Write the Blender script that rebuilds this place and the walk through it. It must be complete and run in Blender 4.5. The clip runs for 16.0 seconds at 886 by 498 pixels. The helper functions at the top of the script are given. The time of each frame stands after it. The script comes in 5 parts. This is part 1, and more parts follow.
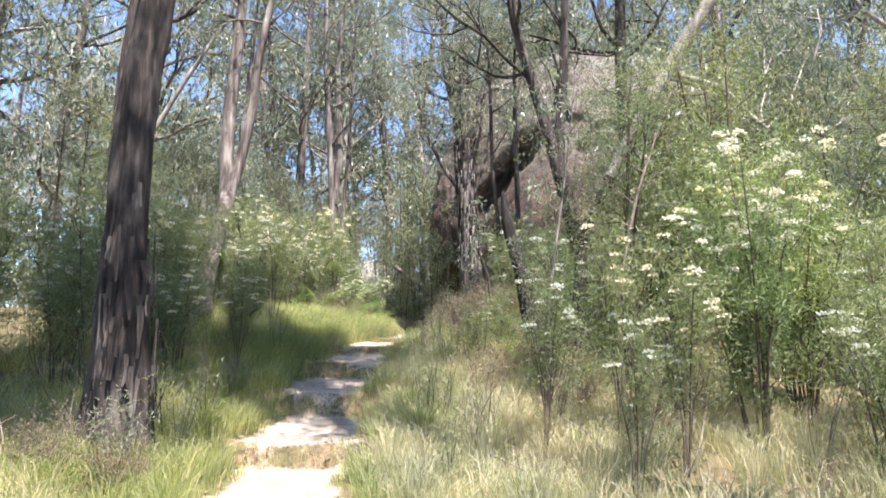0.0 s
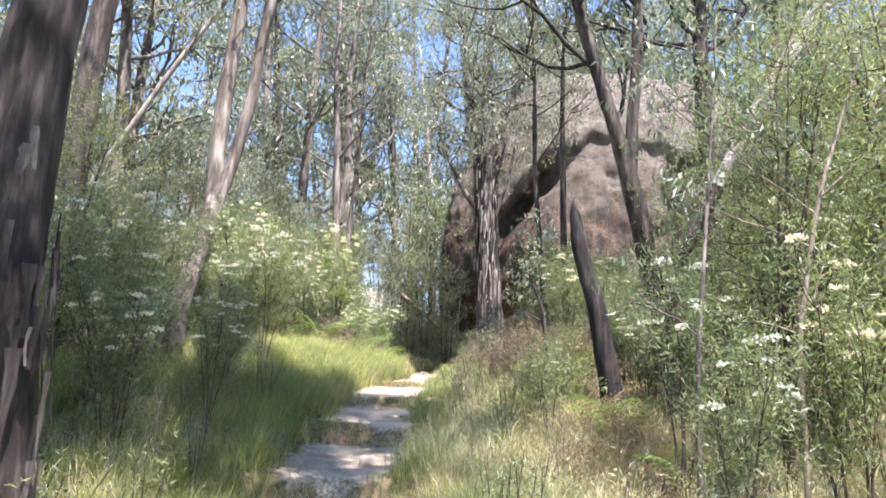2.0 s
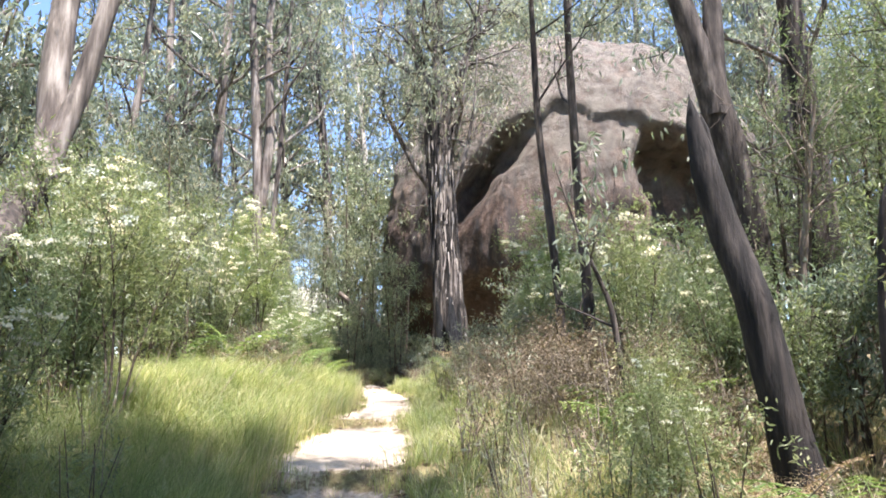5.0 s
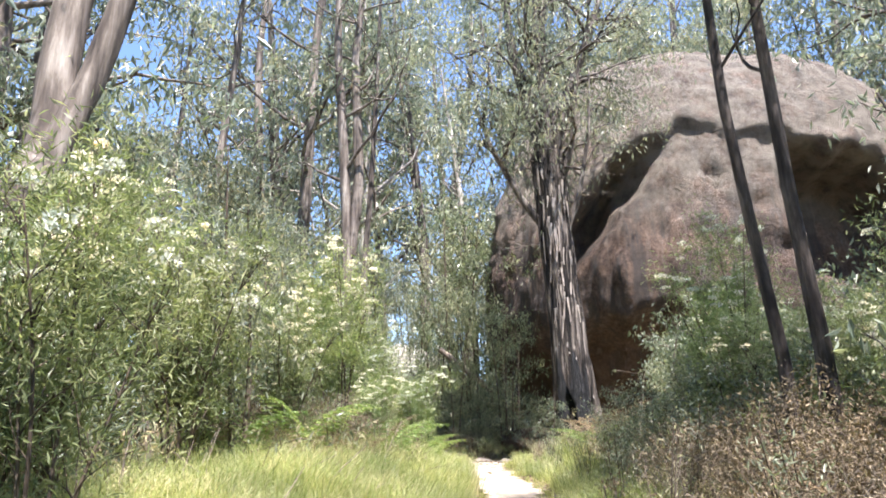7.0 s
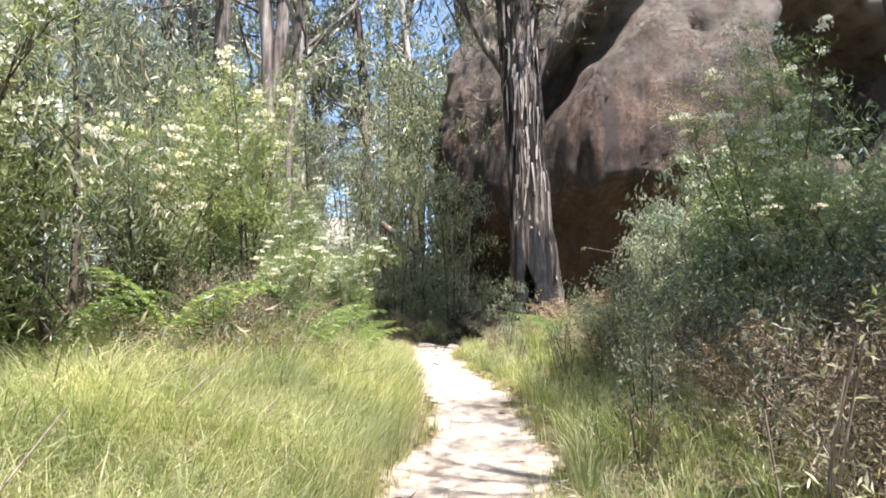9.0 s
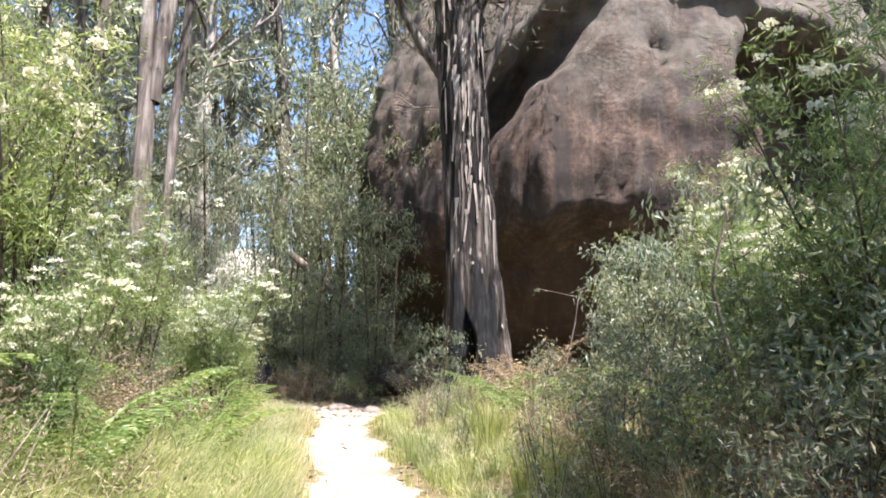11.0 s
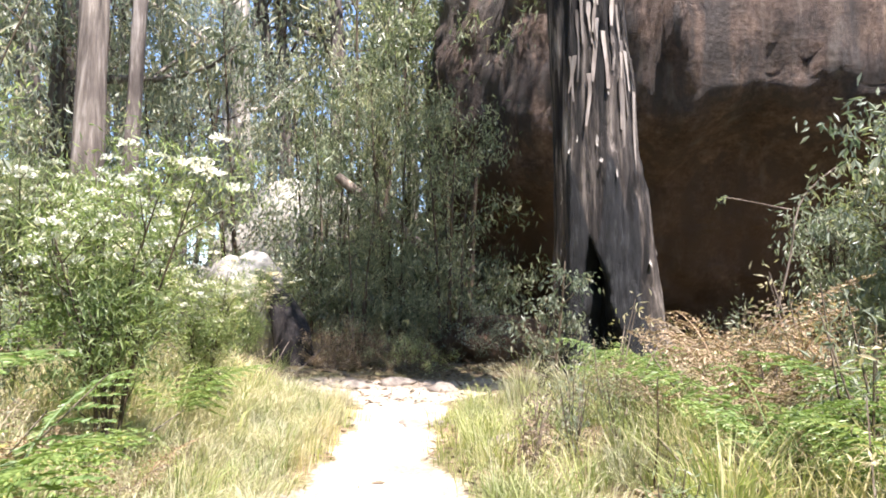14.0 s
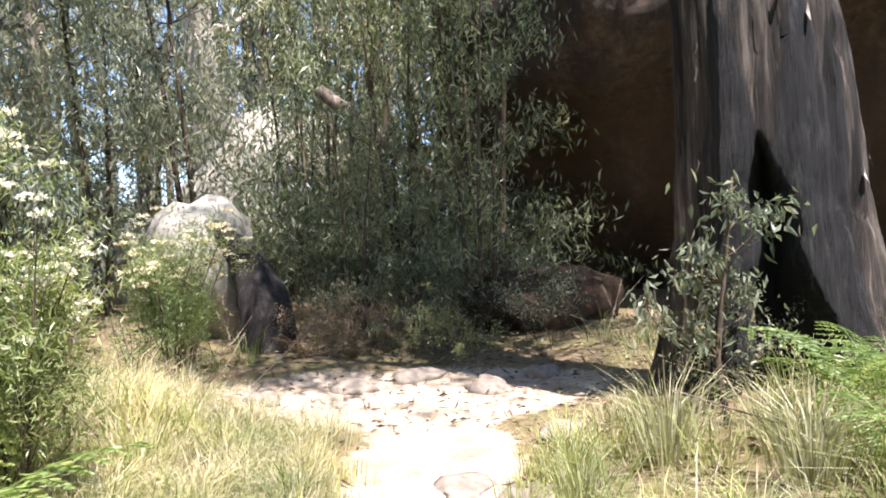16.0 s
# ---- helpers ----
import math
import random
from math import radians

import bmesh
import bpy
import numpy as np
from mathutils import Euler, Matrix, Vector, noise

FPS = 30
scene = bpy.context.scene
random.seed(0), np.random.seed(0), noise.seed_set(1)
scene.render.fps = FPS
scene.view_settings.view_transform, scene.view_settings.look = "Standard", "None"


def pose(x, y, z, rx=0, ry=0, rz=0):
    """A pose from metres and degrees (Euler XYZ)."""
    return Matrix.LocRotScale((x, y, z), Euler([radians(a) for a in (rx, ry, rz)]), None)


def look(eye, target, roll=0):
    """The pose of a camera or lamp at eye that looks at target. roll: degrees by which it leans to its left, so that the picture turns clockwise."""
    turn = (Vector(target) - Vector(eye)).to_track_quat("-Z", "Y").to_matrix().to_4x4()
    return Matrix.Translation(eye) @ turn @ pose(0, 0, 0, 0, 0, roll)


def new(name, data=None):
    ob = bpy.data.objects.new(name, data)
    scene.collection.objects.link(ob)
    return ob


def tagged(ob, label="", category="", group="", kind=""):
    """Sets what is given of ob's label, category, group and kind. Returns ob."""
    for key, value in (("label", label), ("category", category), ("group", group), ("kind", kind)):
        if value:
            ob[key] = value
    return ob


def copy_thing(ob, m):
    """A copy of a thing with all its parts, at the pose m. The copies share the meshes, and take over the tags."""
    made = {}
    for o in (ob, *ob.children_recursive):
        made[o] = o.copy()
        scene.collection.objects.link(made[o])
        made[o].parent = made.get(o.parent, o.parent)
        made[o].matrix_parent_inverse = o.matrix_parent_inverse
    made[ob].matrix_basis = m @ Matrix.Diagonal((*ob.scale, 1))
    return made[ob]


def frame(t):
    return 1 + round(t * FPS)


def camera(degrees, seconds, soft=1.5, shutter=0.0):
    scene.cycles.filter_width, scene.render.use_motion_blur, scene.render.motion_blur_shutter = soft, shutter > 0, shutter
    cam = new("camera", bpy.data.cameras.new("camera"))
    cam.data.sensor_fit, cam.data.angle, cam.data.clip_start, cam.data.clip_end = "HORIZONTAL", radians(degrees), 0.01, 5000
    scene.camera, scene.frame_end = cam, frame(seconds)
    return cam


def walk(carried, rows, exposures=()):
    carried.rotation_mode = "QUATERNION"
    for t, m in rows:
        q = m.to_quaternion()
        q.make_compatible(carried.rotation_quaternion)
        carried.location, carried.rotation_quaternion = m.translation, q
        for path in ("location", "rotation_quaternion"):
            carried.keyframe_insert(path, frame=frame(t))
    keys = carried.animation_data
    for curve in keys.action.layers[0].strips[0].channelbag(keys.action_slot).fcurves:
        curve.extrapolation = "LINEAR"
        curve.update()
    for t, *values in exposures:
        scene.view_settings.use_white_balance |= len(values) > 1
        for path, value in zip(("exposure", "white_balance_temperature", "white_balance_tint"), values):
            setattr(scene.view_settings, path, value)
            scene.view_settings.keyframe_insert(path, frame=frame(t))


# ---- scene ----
cam = camera(67.3, 16.0, 1.8)
PATH = [
    (0, (0.043, -0.015, 1.681), (0.036, 1.964, 1.966), 0.1),
    (0.5, (-0.175, 0.717, 1.673), (-0.054, 2.689, 1.979), 0.6),
    (1, (-0.377, 1.454, 1.676), (-0.177, 3.413, 2.022), 0.6),
    (1.5, (-0.524, 2.144, 1.702), (-0.413, 4.108, 2.065), 0.9),
    (2, (-0.671, 2.813, 1.981), (-0.67, 4.777, 2.356), 2.3),
    (2.5, (-0.8, 3.456, 2.021), (-0.747, 5.415, 2.422), 1.4),
    (3, (-0.899, 4.264, 2.03), (-0.797, 6.214, 2.463), 0.3),
    (3.5, (-1.053, 4.98, 2.122), (-0.903, 6.926, 2.556), -0.8),
    (3.7, (-1.092, 5.259, 2.219), (-0.92, 7.216, 2.593), -1.1),
    (5.8, (-1.351, 8.369, 2.443), (-1.131, 10.322, 2.814), -0.2),
    (6, (-1.392, 8.681, 2.463), (-1.251, 10.643, 2.826), -0.4),
    (6.5, (-1.408, 9.367, 2.691), (-1.468, 11.335, 3.045), -0.3),
    (7, (-1.478, 10.026, 2.8), (-1.548, 11.953, 3.333), -0.8),
    (7.5, (-1.523, 10.611, 2.749), (-1.521, 12.548, 3.247), -2.1),
    (8, (-1.537, 11.337, 2.76), (-1.476, 13.308, 3.095), -1.8),
    (8.5, (-1.54, 12.016, 2.931), (-1.476, 14.003, 3.151), -0.9),
    (9, (-1.494, 12.785, 2.913), (-1.405, 14.774, 3.097), -0.2),
    (9.5, (-1.461, 13.502, 2.927), (-1.342, 15.492, 3.087), -0.4),
    (10, (-1.341, 14.302, 3.05), (-1.129, 16.278, 3.271), -0.1),
    (10.2, (-1.296, 14.572, 3.112), (-1.068, 16.541, 3.373), 0.1),
    (12.3, (-1.023, 17.351, 3.213), (-0.645, 19.29, 3.524), -0.0),
    (12.5, (-0.98, 17.624, 3.215), (-0.649, 19.578, 3.482), 0.3),
    (13, (-0.907, 18.413, 3.217), (-0.688, 20.39, 3.424), 0.7),
    (13.5, (-0.812, 19.141, 3.218), (-0.67, 21.128, 3.391), 0.8),
    (14, (-0.867, 19.929, 3.215), (-0.799, 21.923, 3.363), 0.4),
    (14.5, (-0.901, 20.665, 3.193), (-0.845, 22.661, 3.305), -0.2),
    (15, (-0.937, 21.463, 3.242), (-0.854, 23.461, 3.274), -0.4),
    (15.5, (-0.944, 22.195, 3.244), (-0.855, 24.193, 3.252), -0.9),
    (16, (-1.076, 22.994, 3.314), (-1.015, 24.993, 3.29), -2.3),
]
walk(cam, [(t, look(eye, target, roll)) for t, eye, target, roll in PATH], [(0, 1.42, 6450, 18), (3, 1.75, 6350, 18), (6, 1.65, 6450, 16), (9, 1.5, 6500, 16), (10, 1.42, 6500, 17), (12.5, 1.85, 6500, 18), (14, 1.7, 6550, 18), (16, 1.52, 6600, 18)])

# ---- light ----
SUN_ELEV, SUN_AZ = 66.0, 152.0    # degrees; azimuth clockwise from +y (ahead)
world = bpy.data.worlds.new("sky")
scene.world = world
world.use_nodes = True
wn = world.node_tree.nodes
sky = wn.new("ShaderNodeTexSky")
sky.sky_type, sky.sun_disc = "NISHITA", False
sky.sun_elevation, sky.sun_rotation = radians(SUN_ELEV), radians(SUN_AZ)
sky.dust_density, sky.ozone_density, sky.altitude = 0.1, 4.0, 1200.0
world.node_tree.links.new(sky.outputs[0], wn["Background"].inputs[0])
wn["Background"].inputs[1].default_value = 0.145
sun = new("sun", bpy.data.lights.new("sun", "SUN"))
sun.data.energy, sun.data.angle, sun.data.color = 5.0, radians(0.55), (1.0, 0.98, 0.945)
se, sa = radians(SUN_ELEV), radians(SUN_AZ)
SUN_DIR = Vector((math.sin(sa) * math.cos(se), math.cos(sa) * math.cos(se), math.sin(se)))
sun.matrix_world = look(SUN_DIR * 60, (0, 0, 0))

# ---- mesh tools ----
R = np.random.default_rng(7)


def mesh_of(name, verts, quads=(), tris=(), smooth=False):
    """A mesh from arrays of vertices, quads and triangles."""
    me = bpy.data.meshes.new(name)
    verts = np.asarray(verts, np.float32).reshape(-1, 3)
    quads = np.asarray(quads, np.int32).reshape(-1, 4)
    tris = np.asarray(tris, np.int32).reshape(-1, 3)
    nq, nt = len(quads), len(tris)
    me.vertices.add(len(verts))
    me.vertices.foreach_set("co", verts.ravel())
    me.loops.add(4 * nq + 3 * nt)
    me.loops.foreach_set("vertex_index", np.concatenate([quads.ravel(), tris.ravel()]).astype(np.int32))
    me.polygons.add(nq + nt)
    me.polygons.foreach_set("loop_start", np.concatenate([np.arange(nq) * 4, 4 * nq + np.arange(nt) * 3]).astype(np.int32))
    me.polygons.foreach_set("use_smooth", np.full(nq + nt, smooth))
    me.update(calc_edges=True)
    me.validate()
    return me


class Heap:
    """Gathers tubes, leaves and blades into one mesh."""

    def __init__(self):
        self.v, self.q, self.t, self.n = [], [], [], 0

    def add(self, v, q=(), t=()):
        v = np.asarray(v, float).reshape(-1, 3)
        if len(q):
            self.q.append(np.asarray(q) + self.n)
        if len(t):
            self.t.append(np.asarray(t) + self.n)
        self.v.append(v)
        self.n += len(v)
        return self

    def tube(self, pts, radii, sides=7, rough=0.0, cap=True):
        pts = np.asarray(pts, float)
        tang = np.gradient(pts, axis=0)
        if len(pts) > 14:
            k = max(3, len(pts) // 6) | 1
            pad = np.pad(tang, ((k // 2, k // 2), (0, 0)), mode="edge")
            tang = np.stack([np.convolve(pad[:, c], np.ones(k) / k, mode="valid") for c in range(3)], -1)
        tang /= np.linalg.norm(tang, axis=1)[:, None] + 1e-9
        ref = np.where(np.abs(tang[:, 2:3]) > 0.9, np.array([[1.0, 0, 0]]), np.array([[0, 0, 1.0]]))
        a = np.cross(tang, ref)
        a /= np.linalg.norm(a, axis=1)[:, None] + 1e-9
        for i in range(1, len(a)):
            a[i] = a[i - 1] - tang[i] * (a[i - 1] @ tang[i])
            a[i] /= np.linalg.norm(a[i]) + 1e-9
        b = np.cross(tang, a)
        ang = np.linspace(0, 2 * math.pi, sides, endpoint=False)
        rr = np.asarray(radii, float)[:, None] * (1 + rough * R.normal(size=(len(pts), sides)))
        ring = pts[:, None] + rr[..., None] * (np.cos(ang)[None, :, None] * a[:, None] + np.sin(ang)[None, :, None] * b[:, None])
        i, j = np.meshgrid(np.arange(len(pts) - 1), np.arange(sides), indexing="ij")
        k = (j + 1) % sides
        q = np.stack([i * sides + j, i * sides + k, (i + 1) * sides + k, (i + 1) * sides + j], -1).reshape(-1, 4)
        v = np.concatenate([ring.reshape(-1, 3), pts[-1:] + tang[-1:] * radii[-1] * 0.6])
        n = len(pts) * sides
        js = np.arange(sides)
        t = np.stack([n - sides + js, n - sides + (js + 1) % sides, np.full(sides, n)], -1) if cap else ()
        return self.add(v, q, t)

    def leaves(self, at, way, length, width, fold=0.25):
        at, way = np.asarray(at, float), np.asarray(way, float)
        n = len(at)
        way = way / (np.linalg.norm(way, axis=1)[:, None] + 1e-9)
        side = np.cross(way, R.normal(size=(n, 3)))
        side /= np.linalg.norm(side, axis=1)[:, None] + 1e-9
        up = np.cross(side, way)
        ln, wd = np.broadcast_to(length, n)[:, None], np.broadcast_to(width, n)[:, None]
        mid = at + way * ln * 0.42
        v = np.stack([at, mid + side * wd / 2 + up * wd * fold, at + way * ln - up * ln * 0.08, mid - side * wd / 2 + up * wd * fold], 1)
        return self.add(v, np.arange(4 * n).reshape(n, 4))

    def blades(self, at, height, lean, width, turn=None):
        """Grass blades: at (n,3), bent over by lean (n,2) at the tip."""
        n = len(at)
        turn = R.uniform(0, math.pi, n) if turn is None else turn
        s = np.stack([np.cos(turn), np.sin(turn), 0 * turn], 1) * np.broadcast_to(width, n)[:, None] / 2
        h = np.broadcast_to(height, n)[:, None]
        ln = np.concatenate([lean, np.zeros((n, 1))], 1)
        m = at + np.array([0, 0, 1.0]) * h * 0.6 + ln * 0.32
        tip = at + np.array([0, 0, 1.0]) * (h * (1 - 0.25 * np.linalg.norm(lean, axis=1, keepdims=True) / h.clip(0.05))) + ln
        v = np.stack([at - s, at + s, m + s * 0.7, m - s * 0.7, tip], 1)
        base = 5 * np.arange(n)[:, None]
        return self.add(v, base + np.array([[0, 1, 2, 3]]), base + np.array([[3, 2, 4]]))

    def mesh(self, name, smooth=False):
        cat = lambda some, k: np.concatenate(some) if some else np.zeros((0, k), int)
        return mesh_of(name, np.concatenate(self.v) if self.v else np.zeros((0, 3)), cat(self.q, 4), cat(self.t, 3), smooth)


def part(name, data, material, parent=None, label=""):
    """One mesh object, under its thing where one is given."""
    if isinstance(data, Heap):
        data = data.mesh(name)
    if material and not data.materials:
        data.materials.append(material)
    ob = new(name, data)
    if parent:
        ob.parent = parent
    if label:
        tagged(ob, label)
    return ob


def thing(name, at, label, category, group="", kind=""):
    """An empty at a thing's base."""
    ob = new(name)
    ob.empty_display_size = 0.2
    ob.location = at
    return tagged(ob, label, category, group, kind)


# ---- materials ----
def node_material(name):
    m = bpy.data.materials.new(name)
    m.use_nodes = True
    nt = m.node_tree
    return m, nt, nt.nodes["Principled BSDF"]


def ramp_node(nt, stops, fac):
    r = nt.nodes.new("ShaderNodeValToRGB")
    el = r.color_ramp.elements
    while len(el) < len(stops):
        el.new(0.5)
    for e, (p, c) in zip(el, stops):
        e.position, e.color = p, (*c, 1)
    nt.links.new(fac, r.inputs[0])
    return r.outputs[0]


def noise_node(nt, scale, detail=6.0, rough=0.6, stretch=(1, 1, 1), coord="Object"):
    tc = nt.nodes.new("ShaderNodeTexCoord")
    mp = nt.nodes.new("ShaderNodeMapping")
    mp.inputs["Scale"].default_value = stretch
    n = nt.nodes.new("ShaderNodeTexNoise")
    n.inputs["Scale"].default_value, n.inputs["Detail"].default_value, n.inputs["Roughness"].default_value = scale, detail, rough
    nt.links.new(tc.outputs[coord], mp.inputs[0])
    nt.links.new(mp.outputs[0], n.inputs["Vector"])
    return n.outputs[0]


def mix_node(nt, a, b, fac, how="MIX"):
    m = nt.nodes.new("ShaderNodeMix")
    m.data_type, m.blend_type = "RGBA", how
    for sock, val in ((m.inputs[0], fac), (m.inputs[6], a), (m.inputs[7], b)):
        if isinstance(val, bpy.types.NodeSocket):
            nt.links.new(val, sock)
        else:
            sock.default_value = val if isinstance(val, float) else (*val, 1)
    return m.outputs[2]


def bump_node(nt, bsdf, height, strength, distance):
    b = nt.nodes.new("ShaderNodeBump")
    b.inputs["Strength"].default_value, b.inputs["Distance"].default_value = strength, distance
    nt.links.new(height, b.inputs["Height"])
    nt.links.new(b.outputs[0], bsdf.inputs["Normal"])


def leaf_material(name, dark, light, odd, through_light=0.4, rough=0.38, glow=(1.05, 1.18, 0.72)):
    """Foliage: each leaf its own tone, some odd ones, light coming through."""
    m, nt, bsdf = node_material(name)
    geo = nt.nodes.new("ShaderNodeNewGeometry")
    info = nt.nodes.new("ShaderNodeObjectInfo")
    tone = ramp_node(nt, [(0.0, dark), (0.85, light), (0.93, odd), (1.0, odd)], geo.outputs["Random Per Island"])
    drift = ramp_node(nt, [(0.32, (0.68, 0.74, 0.72)), (0.68, (1.28, 1.2, 1.1))], noise_node(nt, 1.3, 3.0))
    tone = mix_node(nt, tone, drift, 1.0, "MULTIPLY")
    own = ramp_node(nt, [(0.0, (0.85, 0.9, 0.9)), (1.0, (1.15, 1.08, 0.95))], info.outputs["Random"])
    tone = mix_node(nt, tone, own, 1.0, "MULTIPLY")
    nt.links.new(tone, bsdf.inputs["Base Color"])
    bsdf.inputs["Roughness"].default_value = rough
    bsdf.inputs["Specular IOR Level"].default_value = 0.5
    tr = nt.nodes.new("ShaderNodeBsdfTranslucent")
    nt.links.new(mix_node(nt, tone, glow, 1.0, "MULTIPLY"), tr.inputs[0])
    mx = nt.nodes.new("ShaderNodeMixShader")
    mx.inputs[0].default_value = through_light
    nt.links.new(bsdf.outputs[0], mx.inputs[1])
    nt.links.new(tr.outputs[0], mx.inputs[2])
    nt.links.new(mx.outputs[0], nt.nodes["Material Output"].inputs[0])
    return m


def bark_material(name, deep, mid, pale, streak=1.0, scale=9.0, bump=0.9):
    m, nt, bsdf = node_material(name)
    fibre = noise_node(nt, scale, 8.0, 0.65, (1, 1, 0.13 * streak))
    patch = noise_node(nt, 1.6, 4.0, 0.6, (1, 1, 0.5))
    col = ramp_node(nt, [(0.33, deep), (0.5, mid), (0.68, pale)], fibre)
    col = mix_node(nt, col, ramp_node(nt, [(0.35, (0.55, 0.5, 0.48)), (0.62, (1.15, 1.12, 1.08))], patch), 1.0, "MULTIPLY")
    nt.links.new(col, bsdf.inputs["Base Color"])
    bsdf.inputs["Roughness"].default_value = 0.9
    bump_node(nt, bsdf, fibre, bump, 0.04)
    return m


def plain_material(name, a, b, scale=30.0, rough=0.8):
    m, nt, bsdf = node_material(name)
    n = noise_node(nt, scale, 5.0)
    nt.links.new(ramp_node(nt, [(0.3, a), (0.7, b)], n), bsdf.inputs["Base Color"])
    bsdf.inputs["Roughness"].default_value = rough
    bump_node(nt, bsdf, n, 0.4, 0.01)
    return m


def ground_material():
    m, nt, bsdf = node_material("earth")
    at = nt.nodes.new("ShaderNodeAttribute")
    at.attribute_name = "trodden"
    fine, broad = noise_node(nt, 26.0, 8.0, 0.7), noise_node(nt, 2.2, 5.0, 0.6)
    litter = ramp_node(nt, [(0.3, (0.10, 0.07, 0.045)), (0.5, (0.22, 0.165, 0.10)), (0.7, (0.34, 0.27, 0.17))], fine)
    litter = mix_node(nt, litter, ramp_node(nt, [(0.4, (0.75, 0.85, 0.6)), (0.65, (1.1, 1.0, 0.95))], broad), 1.0, "MULTIPLY")
    dirt = ramp_node(nt, [(0.28, (0.33, 0.25, 0.18)), (0.5, (0.56, 0.465, 0.365)), (0.72, (0.70, 0.60, 0.50))], fine)
    dirt = mix_node(nt, dirt, ramp_node(nt, [(0.35, (0.62, 0.58, 0.55)), (0.6, (1.1, 1.08, 1.06))], broad), 1.0, "MULTIPLY")
    edge = nt.nodes.new("ShaderNodeMath")
    edge.operation = "MULTIPLY_ADD"
    nt.links.new(fine, edge.inputs[0])
    edge.inputs[1].default_value = 0.8
    edge.inputs[2].default_value = -0.4
    total = nt.nodes.new("ShaderNodeMath")
    nt.links.new(at.outputs["Fac"], total.inputs[0])
    nt.links.new(edge.outputs[0], total.inputs[1])
    worn = nt.nodes.new("ShaderNodeMath")
    worn.operation = "MULTIPLY_ADD"
    nt.links.new(noise_node(nt, 4.5, 6.0, 0.7), worn.inputs[0])
    worn.inputs[1].default_value, worn.inputs[2].default_value = 0.9, -0.5
    both = nt.nodes.new("ShaderNodeMath")
    nt.links.new(total.outputs[0], both.inputs[0])
    nt.links.new(worn.outputs[0], both.inputs[1])
    total = both
    sharp = ramp_node(nt, [(0.35, (0, 0, 0)), (0.65, (1, 1, 1))], total.outputs[0])
    nt.links.new(mix_node(nt, litter, dirt, sharp), bsdf.inputs["Base Color"])
    bsdf.inputs["Roughness"].default_value = 0.95
    bump_node(nt, bsdf, fine, 0.7, 0.03)
    return m


def granite_material(name="granite"):
    """Weathered red-brown granite: pale lichen above, dark water streaks, ochre in the sheltered hollow with its shade
    painted in.
    """
    m, nt, bsdf = node_material(name)
    grain, blot = noise_node(nt, 9.0, 12.0, 0.78), noise_node(nt, 0.9, 8.0, 0.7)
    streak = noise_node(nt, 2.6, 6.0, 0.6, (1, 1, 0.07))
    col = ramp_node(nt, [(0.32, (0.065, 0.044, 0.034)), (0.5, (0.155, 0.107, 0.084)), (0.68, (0.28, 0.206, 0.166))], grain)
    col = mix_node(nt, col, ramp_node(nt, [(0.38, (0.36, 0.33, 0.31)), (0.5, (0.88, 0.83, 0.79)), (0.62, (1.45, 1.34, 1.22))], blot), 1.0, "MULTIPLY")
    col = mix_node(nt, col, (0.075, 0.062, 0.055), ramp_node(nt, [(0.47, (0, 0, 0)), (0.6, (0.85, 0.85, 0.85))], streak))
    pale = noise_node(nt, 3.4, 7.0, 0.65, (1, 1, 0.09))
    col = mix_node(nt, col, (0.34, 0.285, 0.24), ramp_node(nt, [(0.54, (0, 0, 0)), (0.68, (0.35, 0.35, 0.35))], pale))
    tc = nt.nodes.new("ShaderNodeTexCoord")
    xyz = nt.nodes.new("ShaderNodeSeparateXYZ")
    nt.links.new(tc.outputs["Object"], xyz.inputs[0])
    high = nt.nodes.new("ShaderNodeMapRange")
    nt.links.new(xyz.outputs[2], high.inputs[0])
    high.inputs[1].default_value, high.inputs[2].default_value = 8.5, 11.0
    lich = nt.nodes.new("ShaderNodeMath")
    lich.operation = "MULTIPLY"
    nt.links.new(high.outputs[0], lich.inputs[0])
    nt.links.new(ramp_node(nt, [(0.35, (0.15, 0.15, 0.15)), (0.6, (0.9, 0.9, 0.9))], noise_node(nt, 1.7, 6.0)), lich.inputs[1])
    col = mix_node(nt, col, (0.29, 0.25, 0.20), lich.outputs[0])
    # low on the rock: ochre tone, darkened to carry the undercut's shade
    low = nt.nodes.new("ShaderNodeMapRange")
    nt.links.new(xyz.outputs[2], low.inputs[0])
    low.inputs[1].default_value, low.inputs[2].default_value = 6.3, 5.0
    ochre_shade = nt.nodes.new("ShaderNodeMath")
    ochre_shade.operation = "MULTIPLY"
    nt.links.new(low.outputs[0], ochre_shade.inputs[0])
    nt.links.new(ramp_node(nt, [(0.3, (0.3, 0.3, 0.3)), (0.6, (0.85, 0.85, 0.85))], noise_node(nt, 0.8, 5.0, 0.6, (1, 1, 0.3))), ochre_shade.inputs[1])
    col = mix_node(nt, col, (0.11, 0.062, 0.03), ochre_shade.outputs[0])
    nt.links.new(col, bsdf.inputs["Base Color"])
    bsdf.inputs["Roughness"].default_value = 0.9
    bump_node(nt, bsdf, grain, 1.0, 0.2)
    return m


